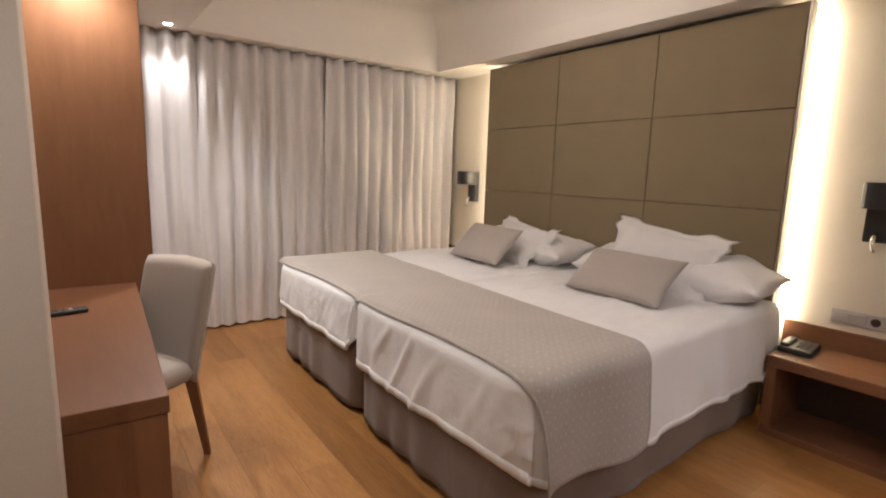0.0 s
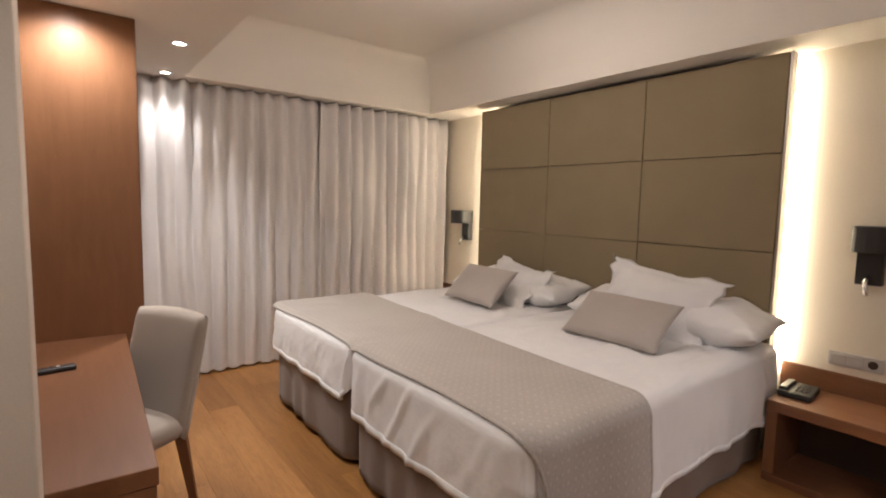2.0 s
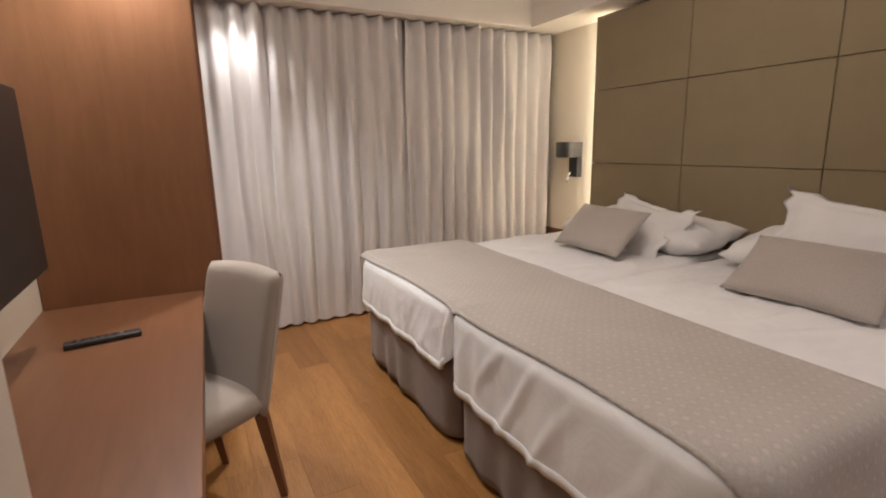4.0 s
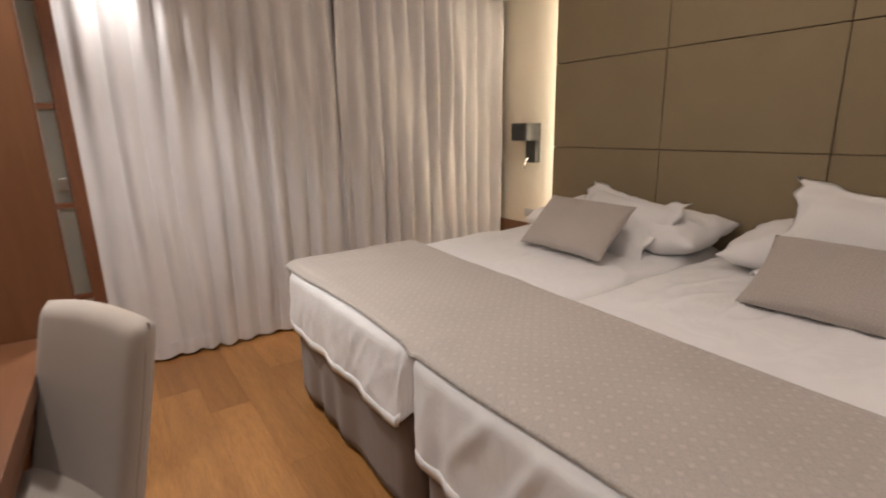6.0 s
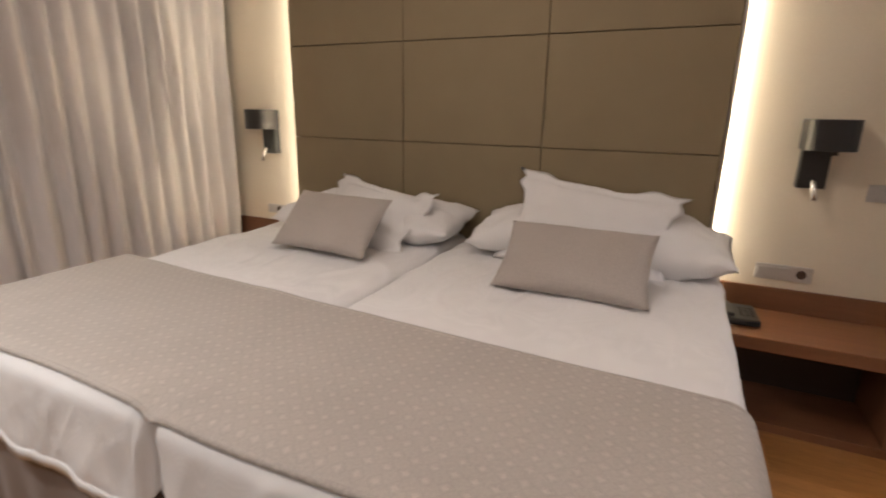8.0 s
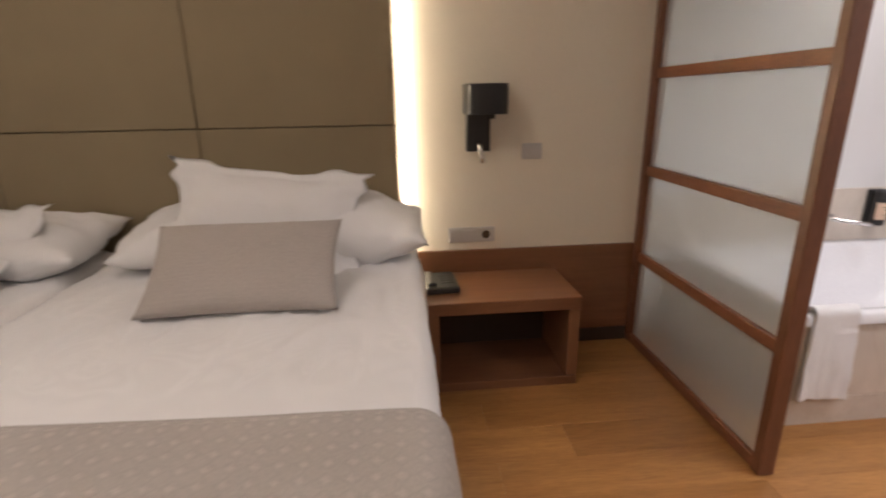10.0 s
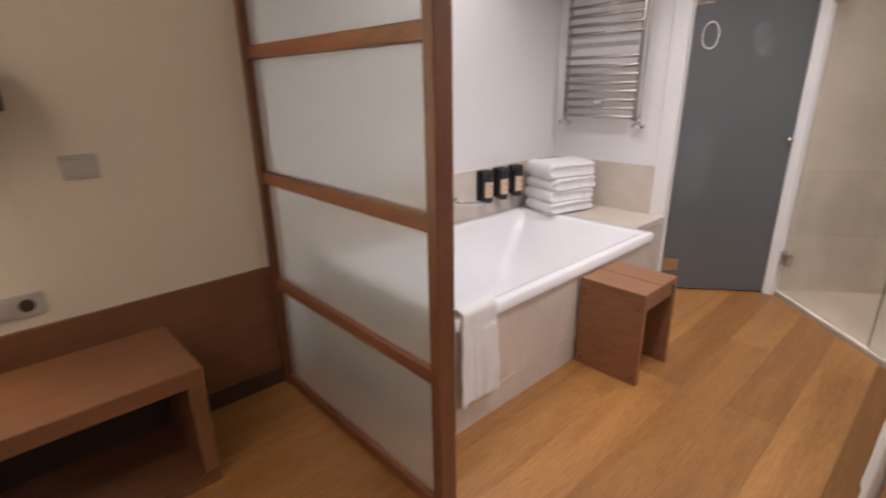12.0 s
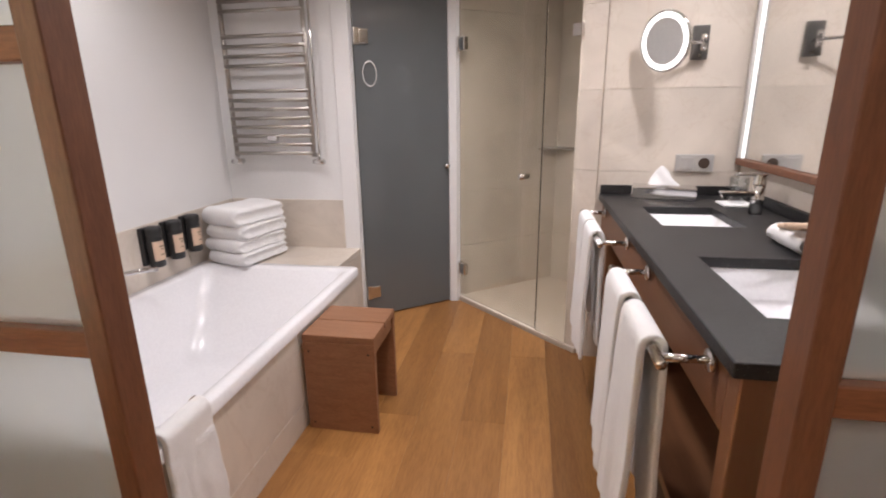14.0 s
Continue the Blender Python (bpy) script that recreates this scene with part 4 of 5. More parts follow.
# ---- sliding screens between bedroom and bathroom ----
def make_screen(x0, x1, near_low, label):
    s = thing("sliding_screen", ((x0 + x1) / 2, 0, 0), label, "screen", "wood-framed frosted sliding screens")
    for a, b in ((x0, x0 + 0.040), (x1 - 0.040, x1)):
        part("post", box(a, b, -0.040, 0.018, 0.004, SOFFIT - 0.004, 0.003), M_SCREEN_SHADED, s)
    for z in (0.004, 0.458, 0.900, 1.348, 1.796, 2.20):
        part("rail", box(x0 + 0.041, x1 - 0.041, -0.034, 0.012, z, z + 0.046, 0.003), M_SCREEN_X, s)
    zs = (0.051, 0.457, 0.505, 0.899, 0.947, 1.347, 1.395, 1.795, 1.843, 2.199)
    for k in range(0, 10, 2):
        part("pane", box(x0 + 0.041, x1 - 0.041, -0.015, -0.007, zs[k], zs[k + 1], 0.0), M_FROST, s)
        z0, z1 = zs[k], zs[k + 1]
        for a, b in ((x0 + 0.041, x0 + 0.048), (x1 - 0.048, x1 - 0.041)):
            part("bead", box(a, b, -0.007, 0.006, z0, z1, 0.001), M_SCREEN_SHADED, s)
    return s


make_screen(2.298, 3.345, 0, "floor-to-ceiling sliding screen of red-brown wood and frosted glass")
make_screen(0.475, 1.322, 0, "floor-to-ceiling sliding screen of red-brown wood, beside the washstand")
structure("screen_track", box(0.475, EAST, -0.042, 0.020, SOFFIT - 0.003, SOFFIT + 0.02, 0), M_SCREEN_X, "wooden ceiling track of the screens", "track")


# ---- bathtub ----
TX, TY_FAR, TY_NEAR, RIM = 2.546, -1.765, -0.275, 0.482


def make_tub():
    t = thing("bathtub", (2.97, -1.13, 0), "white built-in bathtub with a cream stone front", "bathtub")

    def ring(x0, x1, y0, y1, z, r, n=7):
        pts = []
        for cx, cy, a0 in ((x1 - r, y1 - r, 0), (x0 + r, y1 - r, 90), (x0 + r, y0 + r, 180), (x1 - r, y0 + r, 270)):
            for k in range(n):
                a = radians(a0 + 90 * k / (n - 1))
                pts.append((cx + r * math.cos(a), cy + r * math.sin(a), z))
        return pts
    bm = bmesh.new()
    x0, x1, y0, y1 = TX - 0.012, BATH_EAST - 0.012, TY_FAR, TY_NEAR
    levels = [ring(x0, x1, y0, y1, RIM - 0.045, 0.012), ring(x0, x1, y0, y1, RIM - 0.008, 0.012), ring(x0 + 0.008, x1 - 0.004, y0 + 0.006, y1 - 0.006, RIM, 0.014),
              ring(x0 + 0.052, x1 - 0.060, y0 + 0.060, y1 - 0.085, RIM - 0.002, 0.05), ring(x0 + 0.062, x1 - 0.070, y0 + 0.072, y1 - 0.10, RIM - 0.016, 0.055),
              ring(x0 + 0.10, x1 - 0.11, y0 + 0.24, y1 - 0.15, RIM - 0.24, 0.09), ring(x0 + 0.14, x1 - 0.14, y0 + 0.36, y1 - 0.20, RIM - 0.385, 0.11),
              ring(x0 + 0.26, x1 - 0.24, y0 + 0.42, y1 - 0.32, RIM - 0.41, 0.10)]
    rows = [[bm.verts.new(p) for p in lv] for lv in levels]
    k = len(rows[0])
    for a, b in zip(rows, rows[1:]):
        for i in range(k):
            bm.faces.new((a[i], a[(i + 1) % k], b[(i + 1) % k], b[i]))
    bm.faces.new(rows[-1])
    bmesh.ops.recalc_face_normals(bm, faces=bm.faces[:])
    for f in bm.faces:
        if f.calc_center_median().z > RIM - 0.01 and f.normal.z < 0:
            f.normal_flip()
    part("basin", bm, M_TUB, t, "glossy white basin", True)
    part("core", box(TX + 0.02, TX + 0.03, TY_FAR, TY_NEAR - 0.02, 0, RIM - 0.05, 0), M_GROUT, t)
    ys = (TY_NEAR - 0.004, -1.06, TY_FAR + 0.002)
    for a, b in zip(ys, ys[1:]):
        for z0, z1 in ((0.0, 0.118), (0.121, RIM - 0.047)):
            part("tile", box(TX, TX + 0.019, b + 0.0015, a - 0.0015, z0, z1, 0.0015), M_MARBLE, t)
    part("end_tile", box(TX + 0.03, BATH_EAST - 0.02, TY_NEAR - 0.022, TY_NEAR - 0.004, 0, RIM - 0.047, 0.002), M_MARBLE, t)
    part("overflow", rod((2.592, -0.520, 0.444), (2.622, -0.520, 0.452), 0.028, 0.024, 28), M_CHROME, t, "round chrome overflow knob", True)
    part("drain", rod((2.99, -0.95, RIM - 0.411), (2.99, -0.95, RIM - 0.403), 0.032, None, 24), M_CHROME, t, "chrome drain")
    return t


make_tub()
shelf = thing("bath_shelf", (3.0, -2.07, 0), "cream stone shelf at the foot of the bathtub", "shelf")
part("slab", box(TX + 0.10, BATH_EAST - 0.012, -2.128, TY_FAR - 0.002, RIM - 0.03, RIM - 0.002, 0.003), M_MARBLE, shelf)
part("base", box(TX + 0.12, BATH_EAST - 0.012, -2.125, TY_FAR - 0.01, 0, RIM - 0.032, 0), M_GROUT, shelf)
part("front_tile", box(TX + 0.100, TX + 0.119, -2.126, TY_FAR - 0.006, 0, RIM - 0.032, 0.002), M_MARBLE, shelf)

# stone splash course round the tub
splash = thing("splashback", (3.4, -1.3, RIM), "cream stone splash course on the walls round the tub", "splashback")
ys = (-0.045, -0.58, -1.12, -1.66, -2.118)
for a, b in zip(ys, ys[1:]):
    part("tile", box(BATH_EAST - 0.012, BATH_EAST, b + 0.001, a - 0.001, RIM - 0.002, 0.772, 0.0015), M_MARBLE, splash)
for a, b in ((2.732, 3.16), (3.16, 3.437)):
    part("tile", box(a + 0.001, b - 0.001, -2.13, -2.118, RIM - 0.002, 0.772, 0.0015), M_MARBLE, splash)


def make_towel_radiator():
    r = thing("towel_radiator", (3.06, -2.12, 1.05), "chrome ladder towel radiator on the bathroom wall", "radiator")
    xa, xb, y = 3.340, 2.866, -2.065
    for x in (xa, xb):
        part("upright", rod((x, y, 1.03), (x, y, 2.06), 0.013), M_STEEL, r, "", True)
    zs = [1.050 + 0.0485 * k for k in range(8)] + [1.522 + 0.0505 * k for k in range(4)] + [1.80 + 0.049 * k for k in range(5)]
    for z in zs:
        part("bar", rod((xa, y + 0.016, z), (xb, y + 0.016, z), 0.0105, None, 10), M_STEEL, r, "", True)
    for x in (xa + 0.005, xb - 0.025):
        part("valve", joined(rod((x, y, 1.05), (x, y, 0.99), 0.012), rod((x - 0.035, y + 0.004, 1.003), (x + 0.03, y + 0.004, 1.003), 0.017, 0.013), rod((x, y, 1.0), (x, -2.13, 1.0), 0.012)), M_CHROME, r, "chrome radiator valve", True)
    part("pipe", rod((xb - 0.034, y, 1.01), (xb - 0.034, y, 2.10), 0.006), M_CHROME, r, "", True)
    for x in (xa - 0.05, xb + 0.05):
        part("bracket", rod((x, y, 1.9), (x, -2.13, 1.9), 0.009), M_CHROME, r)
    part("clip", box(3.055, 3.115, y + 0.02, y + 0.05, 1.120, 1.148, 0.005), M_CHROME, r)
    return r


make_towel_radiator()


def make_dispenser(y):
    d = thing("soap_dispenser", (BATH_EAST - 0.05, y, 0.575), "black wall soap dispenser with a peach label", "soap dispenser", "soap dispensers over the tub")
    x = BATH_EAST - 0.012
    bm = lathe([(0.001, 0.0), (0.030, 0.0), (0.035, 0.006), (0.036, 0.135), (0.033, 0.150), (0.036, 0.152), (0.037, 0.185), (0.033, 0.193), (0.001, 0.195)], 28)
    bm.transform(Matrix.Translation((x - 0.048, y, 0.575)))
    part("bottle", bm, M_PLASTIC, d, "", True)
    part("bracket", box(x - 0.020, x, y - 0.042, y + 0.042, 0.585, 0.765, 0.004), M_PLASTIC, d)
    def lab(u, v):
        a = radians(115 + 130 * u)
        return (x - 0.048 + 0.0368 * math.cos(a), y + 0.0368 * math.sin(a), 0.610 + 0.092 * v)
    label_ob = part("label", sheet(14, 2, lab), M_LABEL, d, "peach paper label with small print", True)
    for k, (w, z) in enumerate(((0.55, 0.675), (0.3, 0.662), (0.4, 0.635))):
        def line(u, v, w=w, z=z):
            a = radians(180 + 90 * w * (u - 0.5))
            return (x - 0.048 + 0.0374 * math.cos(a), y + 0.0374 * math.sin(a), z + 0.004 * v)
        part("print_line", sheet(8, 1, line), M_INK, label_ob, "", True)
    return d


for y in (-1.372, -1.512, -1.652):
    make_dispenser(y)


def make_tub_tap():
    t = thing("bath_tap", (3.4, -1.25, 0.55), "slim chrome bath spout on the wall", "tap")
    x = BATH_EAST - 0.012
    part("spout", tube([(x, -1.10, 0.612), (x - 0.05, -1.13, 0.612), (x - 0.10, -1.21, 0.606), (x - 0.12, -1.275, 0.594)], 0.011), M_CHROME, t, "", True)
    part("flange", rod((x, -1.10, 0.612), (x - 0.012, -1.10, 0.612), 0.028, 0.025, 24), M_CHROME, t, "", True)
    part("mixer", tube([(x - 0.01, -0.97, 0.62), (x - 0.05, -0.97, 0.62)], 0.022), M_CHROME, t, "", True)
    part("lever", tube([(x - 0.05, -0.97, 0.62), (x - 0.07, -1.03, 0.635), (x - 0.07, -1.09, 0.645)], 0.007), M_CHROME, t, "", True)
    return t


make_tub_tap()


def folded_towel(name, cx, cy, z, w, d, h, yaw, seed):
    """Towel folded to a pad: rounded fold towards the room, loose layered edges at the other end."""
    bm = bmesh.new()
    layers = 1
    for k in range(layers):
        hh = h / layers

        def f(u, v, k=k, hh=hh):
            a, b = u * 2 * math.pi, 2 * v - 1
            e = 0.34
            ca, sa = math.cos(a), math.sin(a)
            px = math.copysign(abs(ca) ** e, ca) * d / 2
            lip = 0.16 * max(0.0, 1 - abs(a - math.pi) / 0.35) * (px < 0)
            pz = math.copysign(abs(sa) ** 0.45, sa) * hh / 2
            tip = (1 - abs(b) ** 18) ** 0.5
            pz *= 0.50 + 0.50 * tip
            px *= 0.95 + 0.05 * tip
            sag = 0.004 * rough_noise(px * 3 + seed, b * 2, k, 1.4) + 0.0015 * rough_noise(px, b, seed + k, 14)
            wob = 0.008 * rough_noise(b * 2, seed, k, 2)
            return (px * (1 - lip) + wob - 0.006 * k, b * w / 2 + 0.006 * rough_noise(px * 4, k, seed, 3), (k + 0.5) * hh + pz * (1 + 0.06 * rough_noise(b, px, seed, 5)) + sag)
        s = sheet(40, 22, f)
        bmesh.ops.holes_fill(s, edges=[e for e in s.edges if e.is_boundary])
        bmesh.ops.remove_doubles(s, verts=s.verts[:], dist=0.0006)
        merge(bm, s)
    bm.transform(Matrix.Translation((cx, cy, z)) @ pose(0, 0, 0, 0, 0, yaw))
    return solo(name, bm, M_TOWEL, "thick white terry towel folded in a stack", "towel", "folded towels in a stack", "", True)


z = RIM + 0.001
for k, (h, dy, yaw) in enumerate(((0.066, 0.0, 24), (0.070, -0.006, 22), (0.076, -0.012, 26), (0.088, -0.004, 21))):
    folded_towel("folded_towel", 3.205 + 0.008 * (k % 2), -1.855 + dy, z, 0.345, 0.27, h + 0.010, yaw - 37, 2.0 + k)
    z += h


def hung_towel(over, axis, w, front, back, r, seed, label, group, flare=0.006):
    """A folded towel over a bar or rim. over: top middle; axis 'y': the bar runs along y, the front hangs towards -x or +x (sign of r)."""
    s = 1 if r > 0 else -1
    r = abs(r)
    total = front + math.pi * r + back

    def f(u, v):
        d = u * total
        y = (v - 0.5) * w
        if d < front:
            x, z = s * r, -(front - d)
            k = (front - d) / front
        elif d < front + math.pi * r:
            a = (d - front) / r
            x, z, k = s * r * math.cos(a), r * math.sin(a), 0
        else:
            x, z = -s * r, -(d - front - math.pi * r)
            k = (d - front - math.pi * r) / back
        side = 1 if d < total / 2 else -1
        wave = 0.009 * k * math.sin((v * 1.7 + seed) * math.pi) + 0.010 * k * rough_noise(v * 3, u * 3, seed, 2)
        x += s * side * (flare * k + wave * 0.8)
        y += 0.012 * k * rough_noise(u * 4, v, seed, 3) + y * (-0.10 + 0.12 * k)
        z += 0.008 * k * rough_noise(v * 3, seed, 1, 2)
        return (over[0] + x, over[1] + y, over[2] + z)
    bm = sheet(54, 26, f)
    ob = solo("hand_towel", bm, M_TOWEL, label, "towel", group, "", True)
    md = thick(ob, 0.016, 0.0).modifiers[0]
    sub = ob.modifiers.new("soft", "SUBSURF")
    sub.levels = sub.render_levels = 1
    return ob


hung_towel((2.551, -0.385, RIM + 0.004), "y", 0.20, 0.36, 0.17, -0.022, 0.4, "white hand towel draped over the tub rim", "hung towels", 0.006)


# ---- stool ----
def make_stool():
    s = thing("stool", (2.36, -1.34, 0), "low oiled wooden bench stool beside the tub", "stool")
    x0, x1, y0, y1, h = 2.232, 2.530, -1.362, -1.055, 0.427
    for a, b in ((y1 - 0.026, y1), (y0, y0 + 0.026)):
        part("side_board", box(x0, x1, a, b, 0, h - 0.030, 0.0025), M_STOOL, s)
    mid = (y0 + y1) / 2
    for a, b in ((y0, mid - 0.003), (mid + 0.003, y1)):
        part("seat_board", box(x0, x1, a, b, h - 0.029, h, 0.0025), M_STOOL, s)
    for x in (x0 + 0.008, x1 - 0.030):
        part("apron", box(x, x + 0.022, y0 + 0.027, y1 - 0.027, h - 0.085, h - 0.030, 0.002), M_STOOL, s)
    for x, z in ((x0 + 0.025, 0.355), (x0 + 0.025, 0.03), (x1 - 0.025, 0.03), (x1 - 0.025, 0.355)):
        part("screw", rod((x, y1 - 0.002, z), (x, y1 + 0.0012, z), 0.005, None, 12), M_DARK, s)
    return s


make_stool()


# ---- washstand ----
VX, VY0, VY1, VZ, VB = 1.320, -1.868, -0.172, 0.875, 0.70
SINKS = ((-1.535, -1.185), (-0.795, -0.375))
SX0, SX1 = 0.915, 1.188


def make_vanity():
    v = thing("washstand", (1.0, -1.0, 0), "red-brown wooden double washstand open below", "washstand")
    part("apron", box(VX - 0.045, VX - 0.020, VY0 + 0.004, VY1 - 0.064, 0.700, VZ - 0.032, 0.003), M_CABINET_Y, v)
    part("end_panel", box(VB, VX - 0.018, VY1 - 0.062, VY1 - 0.012, 0, VZ - 0.032, 0.004), M_CABINET, v)
    part("end_panel", box(VB, VX - 0.05, VY0 + 0.003, VY0 + 0.043, 0.10, VZ - 0.032, 0.004), M_CABINET, v)
    part("shelf", box(VB, VX - 0.06, VY0 + 0.045, VY1 - 0.064, 0.235, 0.270, 0.003), M_CABINET_Y, v)
    part("plinth", box(VB, VX - 0.10, VY0 + 0.045, VY1 - 0.064, 0.0, 0.233, 0.003), M_DARK, v)
    part("back_panel", box(VB, VB + 0.015, VY0 + 0.045, VY1 - 0.064, 0.272, 0.83, 0), M_CABINET_Y, v)
    for a, b in SINKS:
        part("under_box", box(SX0 - 0.03, SX1 + 0.03, a - 0.03, b + 0.03, 0.700, 0.710, 0.002), M_DARK, v)
    return v


make_vanity()


def make_counter():
    c = thing("worktop", (1.0, -1.0, VZ), "black flamed granite worktop with two cut-out basins", "worktop")
    xs = (VB + 0.002, SX0, SX1, VX)
    ys = (VY0 + 0.002, SINKS[0][0], SINKS[0][1], SINKS[1][0], SINKS[1][1], VY1)
    bm = bmesh.new()
    for zz in (VZ, VZ - 0.03):
        g = [[bm.verts.new((x, y, zz)) for y in ys] for x in xs]
        for i in range(3):
            for j in range(5):
                if i == 1 and j in (1, 3):
                    continue
                f = bm.faces.new((g[i][j], g[i + 1][j], g[i + 1][j + 1], g[i][j + 1]))
                if zz < VZ:
                    f.normal_flip()
        if zz == VZ:
            top = g
    low = g
    def wall(i0, j0, i1, j1):
        bm.faces.new((top[i0][j0], top[i1][j1], low[i1][j1], low[i0][j0]))
    for i in range(3):
        wall(i, 0, i + 1, 0)
        wall(i + 1, 5, i, 5)
    for j in range(5):
        wall(0, j + 1, 0, j)
        wall(3, j, 3, j + 1)
    for j in (1, 3):
        wall(1, j, 1, j + 1)
        wall(2, j + 1, 2, j)
        wall(2, j, 1, j)
        wall(1, j + 1, 2, j + 1)
    bmesh.ops.recalc_face_normals(bm, faces=bm.faces[:])
    sharp = [e for e in bm.edges if len(e.link_faces) == 2 and e.calc_face_angle(0) > 0.5]
    bmesh.ops.bevel(bm, geom=sharp, offset=0.003, segments=2, affect="EDGES", profile=0.5)
    part("slab", bm, M_GRANITE, c)
    part("upstand", box(VB + 0.002, VX - 0.005, VY0 + 0.003, VY0 + 0.022, VZ + 0.001, VZ + 0.043, 0.002), M_GRANITE, c)
    part("upstand", box(VB + 0.002, VB + 0.022, VY0 + 0.024, VY1, VZ + 0.001, VZ + 0.043, 0.002), M_GRANITE, c)
    return c


make_counter()


def make_basin(a, b):
    s = thing("washbasin", ((SX0 + SX1) / 2, (a + b) / 2, VZ - 0.14), "white rectangular basin set under the granite", "washbasin", "washbasins")
    bm = bmesh.new()
    rows = []
    for z, o in ((VZ - 0.031, -0.012), (VZ - 0.031, 0.0), (VZ - 0.11, 0.018), (VZ - 0.135, 0.05), (VZ - 0.14, 0.09)):
        x0, x1, y0, y1, r = SX0 + o, SX1 - o, a + o, b - o, 0.03
        pts = []
        for cx, cy, a0 in ((x1 - r, y1 - r, 0), (x0 + r, y1 - r, 90), (x0 + r, y0 + r, 180), (x1 - r, y0 + r, 270)):
            for k in range(6):
                t = radians(a0 + 18 * k)
                pts.append(bm.verts.new((cx + r * math.cos(t), cy + r * math.sin(t), z)))
        rows.append(pts)
    for p, q in zip(rows, rows[1:]):
        for i in range(len(p)):
            bm.faces.new((p[i], p[(i + 1) % len(p)], q[(i + 1) % len(p)], q[i]))
    bm.faces.new(rows[-1])
    part("bowl", bm, M_TUB, s, "", True)
    part("drain", rod(((SX0 + SX1) / 2, (a + b) / 2, VZ - 0.140), ((SX0 + SX1) / 2, (a + b) / 2, VZ - 0.134), 0.025, None, 24), M_CHROME, s, "chrome drain")
    return s


for a, b in SINKS:
    make_basin(a, b)


def make_tap(y):
    t = thing("basin_tap", (0.800, y, VZ), "chrome single-lever basin tap", "tap", "basin taps")
    part("body", rod((0.800, y, VZ), (0.800, y, VZ + 0.115), 0.024, 0.022, 28), M_CHROME, t, "", True)
    part("spout", joined(box(0.805, 0.935, y - 0.016, y + 0.016, VZ + 0.068, VZ + 0.088, 0.006), rod((0.920, y, VZ + 0.070), (0.920, y, VZ + 0.058), 0.011)), M_CHROME, t)
    part("lever", joined(rod((0.800, y, VZ + 0.116), (0.800, y, VZ + 0.150), 0.024, 0.020, 28), box(0.775, 0.890, y - 0.010, y + 0.010, VZ + 0.146, VZ + 0.156, 0.004)), M_CHROME, t)
    return t


make_tap(-1.42)
make_tap(-0.585)


def make_tumbler():
    bm = lathe([(0.001, 0.0), (0.030, 0.0), (0.033, 0.003), (0.037, 0.105), (0.0355, 0.106), (0.0315, 0.008), (0.001, 0.008)], 28)
    bm.transform(Matrix.Translation((0.80, -1.60, VZ + 0.012)))
    g = thing("tumbler", (0.80, -1.60, VZ), "clear drinking glass on a small white mat", "glass")
    part("glass", bm, M_TUMBLER, g, "", True).visible_shadow = False
    part("mat", box(0.745, 0.865, -1.655, -1.545, VZ + 0.001, VZ + 0.010, 0.003), M_TOWEL, g, "white paper mat")
    return g


make_tumbler()


def make_tissue_box():
    t = thing("tissue_box", (1.06, -1.75, VZ), "polished chrome tissue box with a tissue drawn out", "tissue box")
    m = Matrix.Translation((1.055, -1.755, VZ + 0.001)) @ pose(0, 0, 0, 0, 0, -12)
    b = box(-0.135, 0.135, -0.062, 0.062, 0, 0.055, 0.006)
    b.transform(m)
    part("case", b, M_CHROME, t)

    def f(u, v):
        a = u * 2 * math.pi
        r = (1 - v) ** 0.8 * 0.055 + 0.003
        k = 1 + 0.28 * math.sin(3 * a + 4 * v)
        return m @ Vector((r * k * math.cos(a) + 0.015 * v, r * 0.5 * k * math.sin(a), 0.060 + 0.085 * v))
    part("tissue", sheet(30, 10, f), M_TOWEL, t, "white tissue peak", True)
    return t


make_tissue_box()


def make_rolled_towel():
    t = thing("rolled_cloth", (0.895, -0.93, VZ), "small rolled white face cloth with wrapped soaps on it", "towel")

    def f(u, v):
        a = u * 2 * math.pi
        r = 0.030 * (1 + 0.06 * rough_noise(v * 3, u * 2, 1, 2)) * (1 if 0.03 < v < 0.97 else 0.75)
        return (0.895 + r * 1.25 * math.cos(a), -1.02 + 0.19 * v, VZ + 0.029 + r * 0.95 * math.sin(a))
    part("cloth", sheet(28, 16, f), M_TOWEL, t, "", True)
    for k, (dx, dy, rz) in enumerate(((0.0, -0.92, 20), (-0.03, -0.87, -15), (0.02, -0.85, 50))):
        b = box(-0.028, 0.028, -0.04, 0.04, 0, 0.014, 0.004)
        b.transform(Matrix.Translation((0.895 + dx, dy, VZ + 0.055 + 0.010 * k)) @ pose(0, 0, 0, 6, -8, rz))
        part("packet", b, M_LABEL, t, "kraft paper soap packet")
    return t


make_rolled_towel()


def make_towel_rail(y0, y1):
    r = thing("towel_rail", (1.37, (y0 + y1) / 2, 0.80), "chrome towel rail on the washstand front", "towel rail", "towel rails")
    part("bar", rod((1.405, y0, 0.812), (1.405, y1, 0.812), 0.0105), M_CHROME, r, "", True)
    for y in (y0 + 0.035, y1 - 0.035):
        part("arm", rod((1.306, y, 0.812), (1.405, y, 0.812), 0.0085), M_CHROME, r, "", True)
        part("flange", rod((1.306, y, 0.812), (1.314, y, 0.812), 0.024, 0.022, 24), M_CHROME, r, "", True)
    return r


